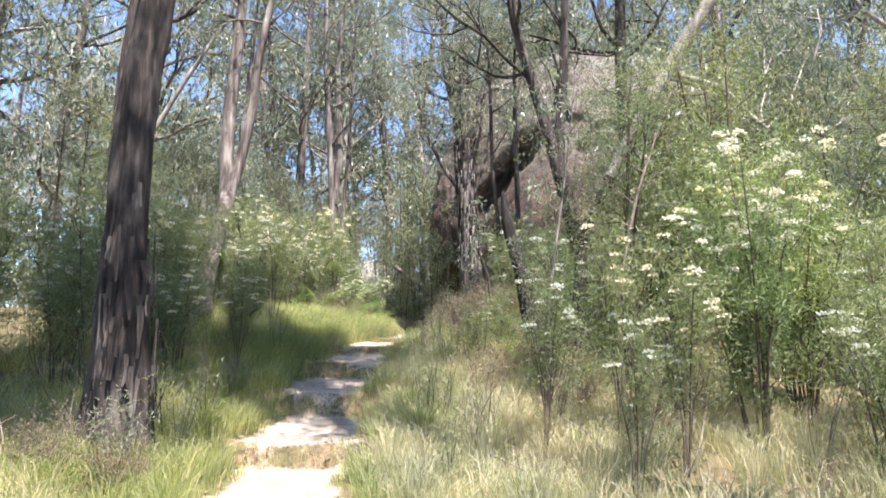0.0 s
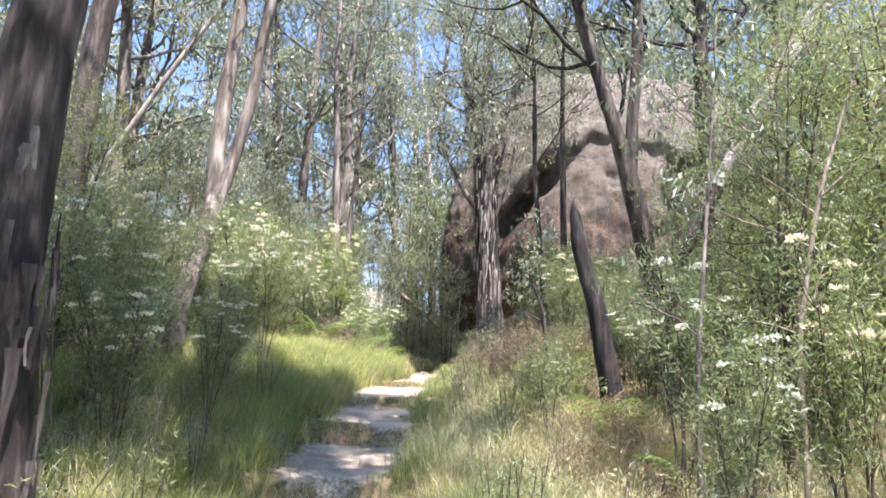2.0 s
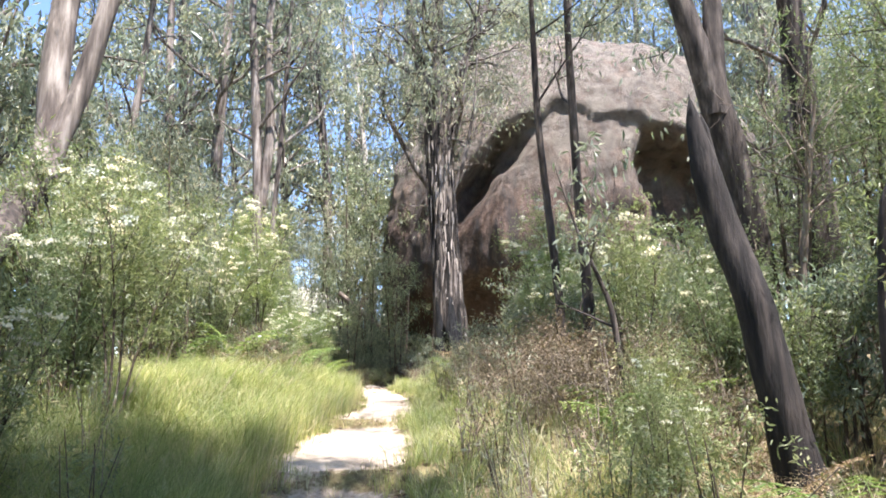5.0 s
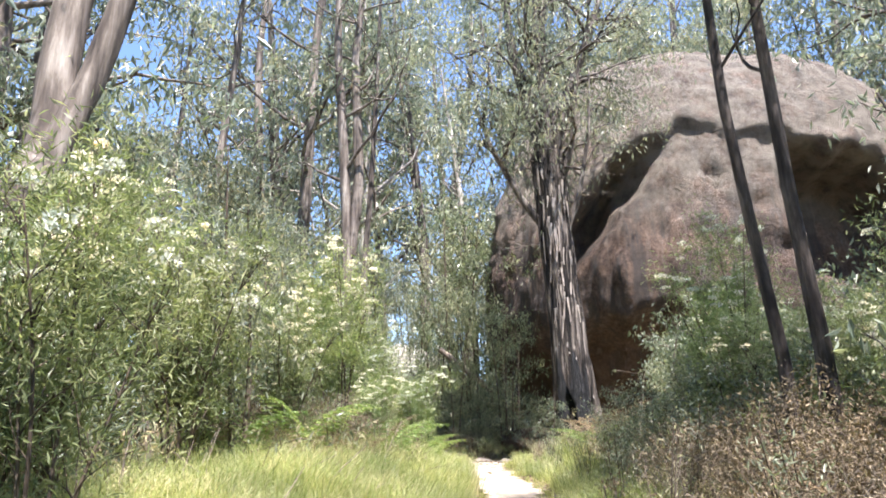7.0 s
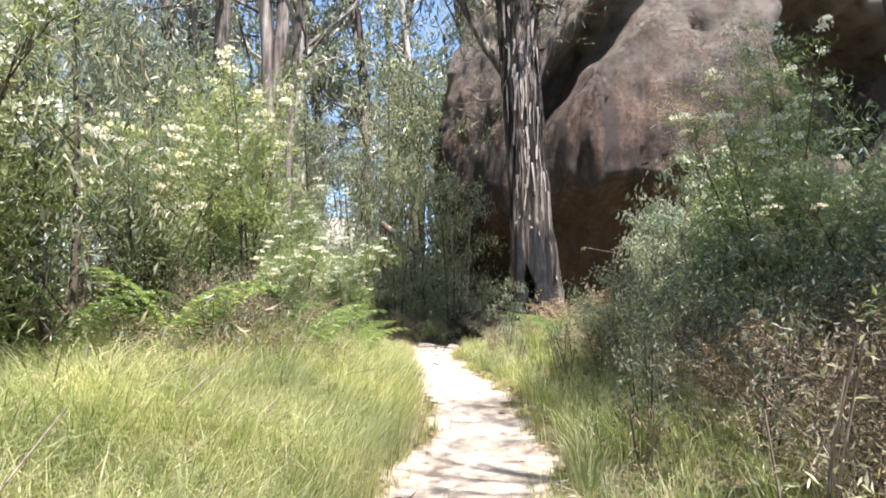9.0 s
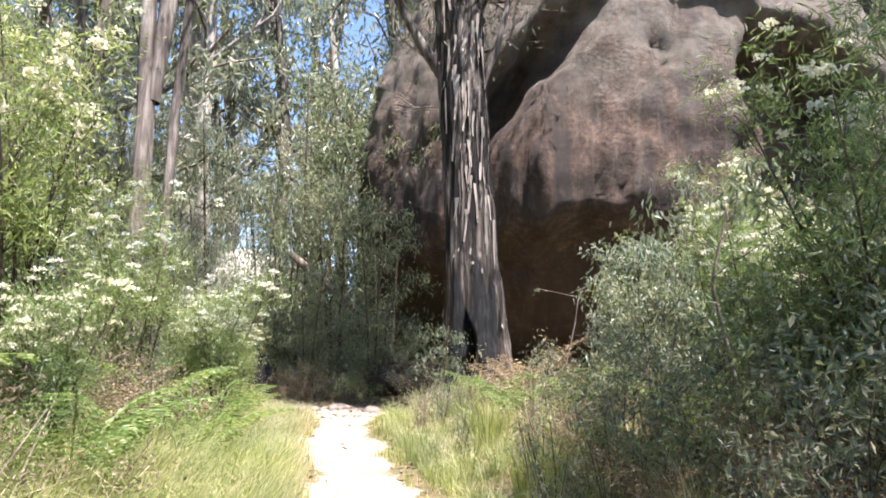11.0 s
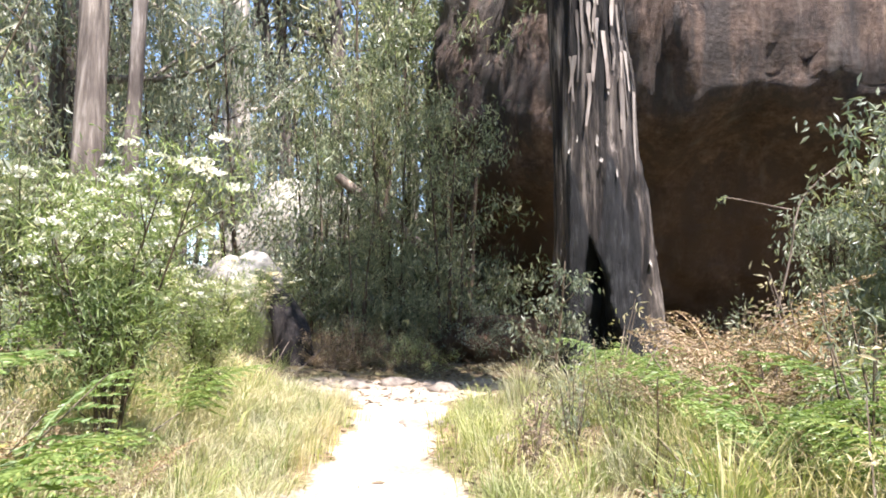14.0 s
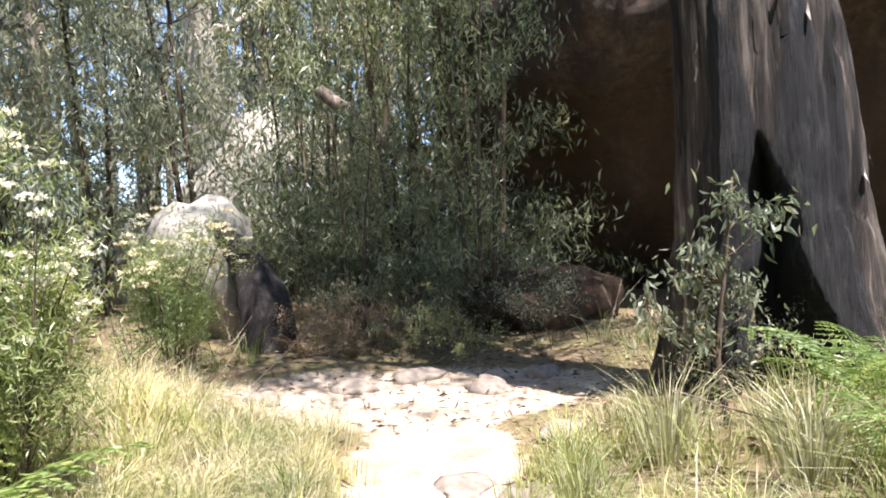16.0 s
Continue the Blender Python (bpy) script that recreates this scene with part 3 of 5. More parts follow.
# the tree before the boulder, with a charred hollow at its foot
def hollow_tree():
    base = np.array(P(1.12, 27.35))
    ob = thing("hollow_gum", base, "old gum tree with peeling grey bark and charred hollow", "tree")
    n, sides = 230, 120
    pts = bent(np.array([(1.22, 27.3, 1.95), (1.17, 27.3, 3.4), (1.1, 27.3, 5.0), (1.04, 27.3, 6.6), (0.92, 27.3, 8.4), (0.86, 27.3, 10.2)]) - base, n, 0.004)
    hgt = pts[:, 2] - pts[0, 2]
    rad = np.interp(hgt, [0, 0.25, 0.7, 1.5, 3, 4.6, 6.4, 8.2], [0.86, 0.74, 0.62, 0.53, 0.455, 0.42, 0.44, 0.47])
    heap = Heap().tube(pts, rad, sides)
    ring = heap.v[0][:-1].reshape(n, sides, 3)
    off = ring - pts[:, None]
    ang = np.arctan2(off[..., 1], off[..., 0])
    fibre = rugged(ring + (9, 4, 2), 4.0, (1, 1, 0.05), 5).reshape(n, sides)
    plate = np.abs(rugged(ring + (3, 7, 1), 7.0, (1, 1, 0.022), 2)).reshape(n, sides)
    lift = 0.10 * fibre - 0.09 * np.exp(-plate * 9) * np.clip(hgt[:, None] - 0.4, 0.3, 1) + 0.03 * rugged(ring, 16.0, (1, 1, 0.12), 2).reshape(n, sides)
    lift += 0.22 * np.exp(-hgt[:, None] / 0.5) * np.sin(5 * ang + 0.6)
    lift += 0.42 * np.exp(-hgt[:, None] / 0.75) * np.clip(np.cos(ang + 0.35), 0, 1) ** 2
    # the hollow: a tall, narrow cave on the side that faces the track
    face = -1.98
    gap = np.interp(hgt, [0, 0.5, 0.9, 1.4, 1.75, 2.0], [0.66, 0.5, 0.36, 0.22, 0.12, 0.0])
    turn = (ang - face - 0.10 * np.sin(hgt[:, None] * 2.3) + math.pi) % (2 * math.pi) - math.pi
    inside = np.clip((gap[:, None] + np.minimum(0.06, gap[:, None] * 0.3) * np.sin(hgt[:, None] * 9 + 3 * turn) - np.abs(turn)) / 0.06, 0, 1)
    lift -= 0.72 * inside
    ring += off * lift[..., None]
    heap.v[0] = np.concatenate([ring.reshape(-1, 3), heap.v[0][-1:]])
    me = heap.mesh("trunk", True)
    char = (np.clip(1 - (hgt[:, None] - 2.3 - 0.4 * np.sin(ang * 2 + 2.2) - 0.35 * np.sin(ang * 7)) / 0.7, 0, 1) * np.clip(1.55 - np.abs((ang - face - 0.15 + math.pi) % (2 * math.pi) - math.pi) / 0.85, 0, 1))
    char = np.maximum(np.clip(char, 0, 1), inside)
    me.attributes.new("hollow_shade", "FLOAT", "POINT").data.foreach_set("value", np.append(inside.ravel(), 0).astype(np.float32))
    me.attributes.new("charred", "FLOAT", "POINT").data.foreach_set("value", np.append(char.ravel(), 0).astype(np.float32))
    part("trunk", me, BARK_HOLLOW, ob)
    loose_bark(ob, pts, rad, hgt, 110, (3.5, 8.1), (-3.0, 0.1), (BARK_MIX, BARK_STRIP, BARK_DARK, BARK_STRIP, BARK_GREY), 0.9)
    # pale flakes of old bark on the charred foot
    for k in range(16):
        a, h = R.uniform(-2.9, -0.3), R.uniform(0.5, 3.6)
        if abs(a + 1.98) < 0.6 and h < 2.4:
            continue
        i = int(np.searchsorted(hgt, h).clip(1, n - 2))
        j = int(np.argmin(np.abs((ang[i] - a + math.pi) % (2 * math.pi) - math.pi)))
        c = ring[i, j] + off[i, j] / np.linalg.norm(off[i, j]) * 0.012
        w, hh = R.uniform(0.008, 0.024), R.uniform(0.025, 0.08)
        t = np.array([-math.sin(a), math.cos(a), 0])
        o = np.array([math.cos(a), math.sin(a), 0]) * 0.02
        v = [c - t * w, c - t * w * 0.3 + (0, 0, hh) + o * 0.3, c + t * w * 0.9 + (0, 0, hh * 0.4), c + t * w * 0.5 - (0, 0, hh) + o, c - t * w * 0.6 - (0, 0, hh * 0.7) + o]
        part("bark_flake", Heap().add(v, (), [(0, 1, 2), (0, 2, 3), (0, 3, 4)]), BARK_PALE, ob)
    tips = []
    top = pts[-1]
    up = [([top * [1, 1, 0.97], top + (-0.35, 0, 1.2), top + (-0.75, 0.1, 3.2), top + (-1.0, 0.3, 6.0)], [0.26, 0.2, 0.15, 0.08]),
          ([top * [1, 1, 0.97], top + (0.1, 0.2, 1.5), top + (0.0, 0.5, 4.0), top + (0.4, 0.6, 7.5)], [0.28, 0.2, 0.16, 0.08]),
          ([top * [1, 1, 0.97], top + (0.5, 0, 1.1), top + (1.0, 0.2, 2.8), top + (2.0, 0.2, 5.6)], [0.26, 0.19, 0.14, 0.07]),
          ([top * [1, 1, 0.95], top + (-0.1, -0.15, 1.6), top + (-0.25, -0.3, 4.0), top + (-0.2, -0.4, 7.0)], [0.17, 0.12, 0.09, 0.04]),
          ([pts[190], pts[190] + (0.5, -0.25, 1.3), pts[190] + (0.8, -0.4, 3.2), pts[190] + (1.3, -0.5, 5.5)], [0.12, 0.09, 0.06, 0.03]),
          ([pts[150], pts[150] + (0.55, -0.3, 1.5), pts[150] + (0.95, -0.45, 3.4), pts[150] + (1.1, -0.5, 5.2)], [0.08, 0.06, 0.045, 0.02]),
          ([pts[162], pts[162] + (-0.9, -0.1, 1.1), pts[162] + (-1.7, -0.2, 2.6), pts[162] + (-2.1, 0, 4.2)], [0.13, 0.09, 0.07, 0.035])]
    for places, radii in up:
        heap, lp, lr = rough_stem(places, radii, 30, 14, 0.1, 0.02)
        part("limb", heap.mesh("limb", True), BARK_GREY, ob)
        for _ in range(11):
            i = int(R.uniform(0.3, 1.0) * 29)
            a = R.uniform(0, 6.28)
            twigs = Heap()
            sprout(twigs, lp[i], (math.cos(a), math.sin(a), R.uniform(-0.1, 0.6)), R.uniform(1.2, 2.3), lr[i] * 0.4 + 0.01, 1, tips, 0.15)
            part("branch", twigs.mesh("branch", True), BARK_GREY, ob)
    leaves = Heap()
    hang_leaves(leaves, tips, 20, 0.5, 0.2, 0.045)
    part("crown", leaves, LEAF_FAR, ob)
    # bare twigs on the boulder side
    dead, none = Heap(), []
    for z, a in ((6.2, 0.2), (6.9, -0.3), (7.4, 0.1), (7.9, -0.1), (5.6, 2.9), (6.6, 3.0)):
        i = int(np.searchsorted(hgt, z).clip(0, n - 1))
        sprout(dead, pts[i], (math.cos(a), -0.3, 0.55), 1.3, 0.025, 2, none, 0.1, 4, 3)
    tagged(part("dead_twigwork", dead.mesh("dead_twigwork", True), WOOD_DEAD, ob, "bare grey twigs"), kind="stuff")
    return ob


def hollow_bark():
    """Grey bark split into ragged vertical plates, burnt to charcoal where the mesh says so, with shade painted into
    the hollow.
    """
    m = bark_material("peeling_bark_charred_below", (0.016, 0.013, 0.012), (0.095, 0.082, 0.074), (0.44, 0.4, 0.365), 0.5, 9.0, 1.0)
    nt = m.node_tree
    bsdf = nt.nodes["Principled BSDF"]
    was = bsdf.inputs["Base Color"].links[0].from_socket
    plates = ramp_node(nt, [(0.44, (0.12, 0.1, 0.09)), (0.5, (0.8, 0.76, 0.72)), (0.62, (1.35, 1.3, 1.26))], noise_node(nt, 5.0, 5.0, 0.62, (1, 1, 0.12)))
    was = mix_node(nt, was, plates, 1.0, "MULTIPLY")
    coal = ramp_node(nt, [(0.3, (0.005, 0.005, 0.006)), (0.55, (0.021, 0.021, 0.023)), (0.75, (0.09, 0.088, 0.09))], noise_node(nt, 16.0, 9.0, 0.7, (1, 1, 0.22)))
    at = nt.nodes.new("ShaderNodeAttribute")
    at.attribute_name = "charred"
    ragged = nt.nodes.new("ShaderNodeMath")
    ragged.operation = "MULTIPLY_ADD"
    nt.links.new(noise_node(nt, 7.0, 6.0, 0.65, (1, 1, 0.2)), ragged.inputs[0])
    ragged.inputs[1].default_value, ragged.inputs[2].default_value = 1.4, -0.7
    total = nt.nodes.new("ShaderNodeMath")
    nt.links.new(at.outputs["Fac"], total.inputs[0])
    nt.links.new(ragged.outputs[0], total.inputs[1])
    edge = ramp_node(nt, [(0.42, (0, 0, 0)), (0.58, (1, 1, 1))], total.outputs[0])
    col = mix_node(nt, was, coal, edge)
    cracks = nt.nodes.new("ShaderNodeMath")
    nt.links.new(noise_node(nt, 26.0, 10.0, 0.72, (1, 1, 0.13)), cracks.inputs[0])
    nt.links.new(noise_node(nt, 6.0, 6.0, 0.65, (1, 1, 0.12)), cracks.inputs[1])
    bump_node(nt, bsdf, cracks.outputs[0], 1.0, 0.09)
    # darkness of the recess put into the colour: near-black over the charcoal
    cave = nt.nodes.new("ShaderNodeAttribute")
    cave.attribute_name = "hollow_shade"
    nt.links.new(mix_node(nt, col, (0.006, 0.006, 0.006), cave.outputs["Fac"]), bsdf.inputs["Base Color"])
    return m


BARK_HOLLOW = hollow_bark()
hollow_tree()

# trees along the track
shaggy = gum("stringybark_tree", "dark fibrous-barked gum with swollen shaggy base", [([P(-2.98, 6.35), (-3.0, 6.4, 1.3), (-3.08, 6.45, 2.9), (-3.08, 6.5, 4.7), (-2.92, 6.5, 6.4), (-2.7, 6.5, 9.5), (-2.5, 6.4, 12.5)], [0.33, 0.27, 0.175, 0.175, 0.17, 0.13, 0.05])],
    bark=BARK_DARK, first=0.6, limbs=13, per=70, leaf_len=0.2, leaf_wid=0.055, spread=0.4, ridge=0.16, flare=0.15, sides=32, rings=90)
sp = bent([(0, 0, 0), (0, 0, 0.9), (-0.1, 0.1, 2.5), (-0.1, 0.15, 4.3)], 40)
loose_bark(shaggy, sp, np.interp(sp[:, 2], [0, 0.9, 2.5, 4.3], [0.35, 0.29, 0.19, 0.185]), sp[:, 2], 70, (0.5, 2.6), (-3.1, 0.6), (BARK_DARK, BARK_GREY, BARK_DARK), 0.6)
gum("twin_gum", "leaning gum with two grey stems above a forked trunk",
    [([P(-4.4, 12.1), (-4.5, 12.5, 2.6), (-4.78, 13.8, 3.8), (-5.05, 15.1, 4.9)], [0.2, 0.165, 0.15, 0.165], BARK_DARK),
     ([(-4.98, 14.8, 4.65), (-5.08, 15.2, 5.2), (-5.2, 15.4, 7.2), (-5.1, 15.5, 9.0), (-4.9, 15.6, 13)], [0.165, 0.17, 0.16, 0.14, 0.05]),
     ([(-5.0, 15.0, 4.75), (-4.8, 15.3, 6.0), (-4.6, 15.45, 7.4), (-4.4, 15.4, 9.0), (-3.9, 15.4, 12)], [0.13, 0.115, 0.11, 0.1, 0.04])],
    bark=BARK_MIX, first=0.6, limbs=9, per=26, sides=24, ridge=0.12)
gum("slender_gum", "tall gum with two fissured brown stems",
    [([P(-4.68, 27.5), (-4.72, 27.6, 5), (-4.82, 27.8, 8), (-5.0, 27.9, 11), (-5.25, 27.9, 14), (-5.4, 28, 19)], [0.2, 0.165, 0.155, 0.14, 0.12, 0.06]),
     ([(-4.75, 27.85, 7.6), (-4.6, 27.85, 10), (-4.75, 27.85, 14), (-4.3, 27.8, 18)], [0.16, 0.15, 0.12, 0.05])],
    bark=BARK_MIX, first=0.45, limbs=11, per=24, limb_len=2.4)
gum("slender_gum", "upright gum with pale brown trunk", [([P(-4.35, 28.0), (-4.3, 28.0, 5), (-4.15, 28.0, 9), (-4.0, 28.0, 14), (-3.9, 28, 18)], [0.115, 0.09, 0.08, 0.06, 0.03])],
    bark=BARK_GREY, first=0.5, limbs=9, per=20, limb_len=2.2)
burnt = gum("burnt_tree", "blackened dead tree leaning, broken off at the top", [([P(1.66, 11.4), (1.52, 11.42, 2.1), (1.33, 11.45, 3.1), (1.15, 11.45, 3.8), (1.07, 11.45, 4.2), (1.05, 11.45, 4.36)], [0.165, 0.135, 0.115, 0.1, 0.055, 0.012])],
    bark=BARK_BURNT, per=0, limbs=0, ridge=0.09, flare=0.15)
for dx, dy, h, r in ((-0.03, -0.04, 0.22, 0.02), (0.05, -0.02, 0.12, 0.022), (0.01, 0.05, 0.3, 0.018)):
    o = np.array([-0.57 + dx, 0.05 + dy, 2.72])
    part("splinter", Heap().tube([o - (-0.05, 0, 0.35), o, o + (-0.03, 0.0, h)], [r * 1.6, r, 0.004], 6).mesh("splinter", True), BARK_BURNT, burnt)
gum("leaning_gum", "leaning dark gum that forks into two stems",
    [([P(3.05, 13.8), (2.88, 13.75, 3.0), (2.62, 13.6, 4.2), (2.4, 13.5, 5.2), (2.1, 13.5, 6.3), (1.5, 13.6, 8.5), (1.1, 13.6, 12)], [0.22, 0.17, 0.165, 0.16, 0.12, 0.1, 0.04]),
     ([(2.42, 13.5, 5.1), (2.5, 13.5, 6.4), (2.6, 13.5, 8), (2.9, 13.5, 12)], [0.12, 0.1, 0.09, 0.04])],
    bark=BARK_DARK, first=0.42, limbs=10, per=22)
gum("dark_gum", "dark upright gum trunk beside the leaning one", [([P(4.2, 14.4), (4.15, 14.4, 4), (4.0, 14.4, 8), (4.1, 14.4, 13)], [0.2, 0.17, 0.14, 0.05])], bark=BARK_DARK, first=0.55, limbs=12, per=44, leaf_len=0.19, leaf_wid=0.05, spread=0.4)
gum("thin_gum", "thin straight dark sapling trunk", [([P(1.42, 16.5), (1.4, 16.5, 3.5), (1.31, 16.5, 5.2), (1.22, 16.5, 6.9), (1.1, 16.5, 10)], [0.075, 0.06, 0.055, 0.048, 0.025])],
    bark=BARK_DARK, first=0.5, limbs=9, per=18, limb_len=1.3, leaf_len=0.11, leaf_wid=0.028)
gum("thin_gum", "thin straight grey-brown sapling trunk", [([P(1.95, 16.7), (1.9, 16.7, 3.6), (1.88, 16.7, 5.2), (1.9, 16.7, 7.2), (1.95, 16.7, 10.5)], [0.1, 0.08, 0.07, 0.06, 0.03])],
    bark=BARK_DARK, first=0.48, limbs=10, per=18, limb_len=1.4, leaf_len=0.11, leaf_wid=0.028)
gum("white_limbed_gum", "gum with pale curving bare trunk above dark base",
    [([P(2.3, 11.3), (2.28, 11.3, 2.6), (2.45, 11.3, 3.6), (2.9, 11.2, 4.6), (3.1, 11.2, 5.0)], [0.13, 0.1, 0.09, 0.09, 0.092], BARK_DARK),
     ([(2.86, 11.2, 4.55), (3.5, 11.1, 5.7), (4.05, 11.1, 6.6), (4.75, 11.0, 7.8), (5.2, 11, 9.5), (5.4, 11, 12)], [0.088, 0.105, 0.13, 0.12, 0.1, 0.04]),
     ([(3.9, 11.1, 6.4), (4.8, 11.0, 6.1), (5.5, 10.9, 5.3), (6.0, 10.8, 4.3)], [0.05, 0.04, 0.03, 0.015])],
    bark=BARK_PALE, first=0.62, limbs=8, per=20)
gum("dead_pole", "bleached bare trunk leaning on its neighbours", [([P(-8.9, 17.2), (-8.4, 17, 6.0), (-7.2, 17, 8.2), (-5.9, 17, 10.4), (-5.3, 17, 12)], [0.08, 0.07, 0.06, 0.05, 0.03])],
    bark=BARK_PALE, per=0, limbs=2, first=0.6, limb_len=1.0, ridge=0.03)
gum("dark_gum", "dark trunk standing back among the scrub", [([P(-6.3, 12.6), (-6.4, 12.6, 4), (-6.2, 12.6, 8), (-6.0, 12.6, 13)], [0.25, 0.22, 0.18, 0.06])], bark=BARK_DARK, first=0.5, limbs=10, per=28)

# two gums out of view, added only to cast leafy shade on the track
gum("overhanging_gum", "unseen gum added so its broad crown shades the track",
    [([P(5.6, 2.2), (5.1, 2.3, 4), (3.3, 2.8, 7.5), (1.4, 3.6, 10), (0.4, 5.4, 11.2), (-0.4, 8.8, 12.0)], [0.3, 0.25, 0.2, 0.16, 0.11, 0.04])],
    bark=BARK_GREY, first=0.74, limbs=22, per=65, spread=0.42, leaf_len=0.22, leaf_wid=0.065, limb_len=2.4)
gum("overhanging_gum", "unseen gum added so its heavy crown shades the bank and track",
    [([P(-6.6, 1.2), (-6.2, 1.4, 4), (-5.4, 2.0, 7), (-4.2, 2.8, 9), (-2.8, 3.4, 10.2), (-1.2, 4.0, 10.6)], [0.3, 0.25, 0.2, 0.15, 0.1, 0.04]),
     ([(-5.4, 2.0, 7), (-5.2, 3.4, 8.6), (-4.4, 4.8, 9.6), (-3.2, 6.2, 10.4)], [0.13, 0.1, 0.07, 0.03])], bark=BARK_GREY, first=0.5, limbs=15, per=80, spread=0.42, leaf_len=0.22, leaf_wid=0.065, limb_len=2.4)


# gums of the woods behind
def wood_gum(k):
    h = R.uniform(16, 22)
    sway = R.normal(scale=0.5, size=(3, 2))
    stem = [(0, 0, -0.3), (sway[0, 0] * 0.4, sway[0, 1] * 0.4, h * 0.33), (sway[1, 0], sway[1, 1], h * 0.66), (sway[1, 0] + sway[2, 0], sway[1, 1] + sway[2, 1], h)]
    stems = [(stem, [0.23, 0.18, 0.12, 0.03])]
    if k % 2 == 0:
        a = R.uniform(0, 6.28)
        s = np.array(stem[1])
        stems.append(([s, s + (math.cos(a) * 0.9, math.sin(a) * 0.9, h * 0.25), s + (math.cos(a) * 1.6, math.sin(a) * 1.6, h * 0.55)], [0.14, 0.1, 0.03]))
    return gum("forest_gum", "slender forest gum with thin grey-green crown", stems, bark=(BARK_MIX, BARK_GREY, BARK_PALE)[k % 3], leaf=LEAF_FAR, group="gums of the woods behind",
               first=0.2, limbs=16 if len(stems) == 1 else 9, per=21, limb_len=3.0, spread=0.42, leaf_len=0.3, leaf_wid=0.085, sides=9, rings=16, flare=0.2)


woods = [wood_gum(k) for k in range(6)]


def free(x, y, clear=2.4):
    if -0.6 < x < 17.5 and 24 < y < 44:
        return False
    if y < 30 and abs(x - np.interp(y, PATH_Y, PATH_X)) < clear:
        return False
    return not (x - 1.1) ** 2 + (y - 27.3) ** 2 < 6


def scatter(protos, places, lo=0.8, hi=1.2, sink=0.1):
    for k, (x, y) in enumerate(places):
        p = protos[k % len(protos)]
        s = R.uniform(lo, hi)
        m = pose(x, y, gz(x, y) - sink, R.normal(scale=2), R.normal(scale=2), R.uniform(0, 360)) @ Matrix.Diagonal((s, s, s, 1))
        if k < len(protos):
            p.matrix_basis = m
        else:
            copy_thing(p, m).scale = (s, s, s)


spots = []
tries = 0
while len(spots) < 78 and tries < 5000:
    tries += 1
    y = R.uniform(16, 72)
    x = R.uniform(-1, 1) * (9 + 0.62 * y) + (1 if y < 30 else 2)
    if not free(x, y, 6.5) or (y < 26 and abs(x) < 8) or (x < 0 and x > -8.5 and y < 34):
        continue
    if all((x - a) ** 2 + (y - b) ** 2 > 6 for a, b in spots):
        spots.append((x, y))
# unseen gums added in an arc behind the start, to close off light there
for k in range(12):
    a = radians(100 + k * 160 / 11 + 10)
    spots.append((14 * math.sin(a) * (1 if k % 2 else 1.5), 6 + 15 * math.cos(a)))
spots += [(-9, 9), (10.5, 9), (11.5, 14), (-9.5, 20), (-11, 14), (3.5, 45.5), (7.5, 46), (11, 45.5), (15, 45), (5.5, 50), (9.5, 51), (13.5, 50), (18.5, 42), (18.5, 36), (20.5, 47), (-7.5, 32), (-3.5, 40), (-1.2, 45), (-6, 46)]
spots += [(-60 + 4.6 * k + 2 * (k % 3), 72 + 5 * (k % 4)) for k in range(27)]
scatter(woods, spots, 0.85, 1.35)
for k, (x, y) in enumerate([(1.5, 46), (5, 45.5), (8.5, 46.5), (12, 45.5), (15.5, 46), (19, 44), (20, 38), (3, 51), (10, 52), (17, 51), (-2.5, 48), (-7, 42)]):
    again_s = 1.5 + 0.25 * (k % 2)
    copy_thing(woods[k % 6], pose(x, y, gz(x, y) - 0.1, 0, 0, 57 * k)).scale = (again_s, again_s, again_s)


# ---- saplings and shrubs ----
def sapling(name, label, height, leaf, stems=3, per=16, leaf_len=0.13, leaf_wid=0.03, low=0.15, spread=0.22, group="", bark=None, limb=0.9, count=13, droop=1.0):
    ob = thing(name, (0, 0, 0), label, "sapling", group)
    tips = []
    for s in range(stems):
        wood = Heap()
        a = R.uniform(0, 6.28)
        out = R.uniform(0.1, 0.35) * height * 0.4
        pts = bent([(0.08 * math.cos(a), 0.08 * math.sin(a), -0.15), (out * 0.4 * math.cos(a), out * 0.4 * math.sin(a), height * 0.4), (out * math.cos(a), out * math.sin(a), height * R.uniform(0.85, 1.0))], 12, 0.03)
        wood.tube(pts, np.linspace(0.012 * height ** 0.8 + 0.006, 0.006, 12), 6)
        for _ in range(count):
            i = int(R.uniform(low, 1.0) * 11)
            b = R.uniform(0, 6.28)
            sprout(wood, pts[i], (math.cos(b), math.sin(b), R.uniform(0.1, 0.9)), limb * R.uniform(0.5, 1.1) * (1.2 - 0.6 * i / 11), 0.008, 1, tips, 0.2, 4, 2)
        part("stem", wood.mesh("stem", True), bark or STEM, ob)
    leaves = Heap()
    hang_leaves(leaves, tips, per, spread, leaf_len, leaf_wid, droop)
    part("foliage", leaves, leaf, ob)
    return ob


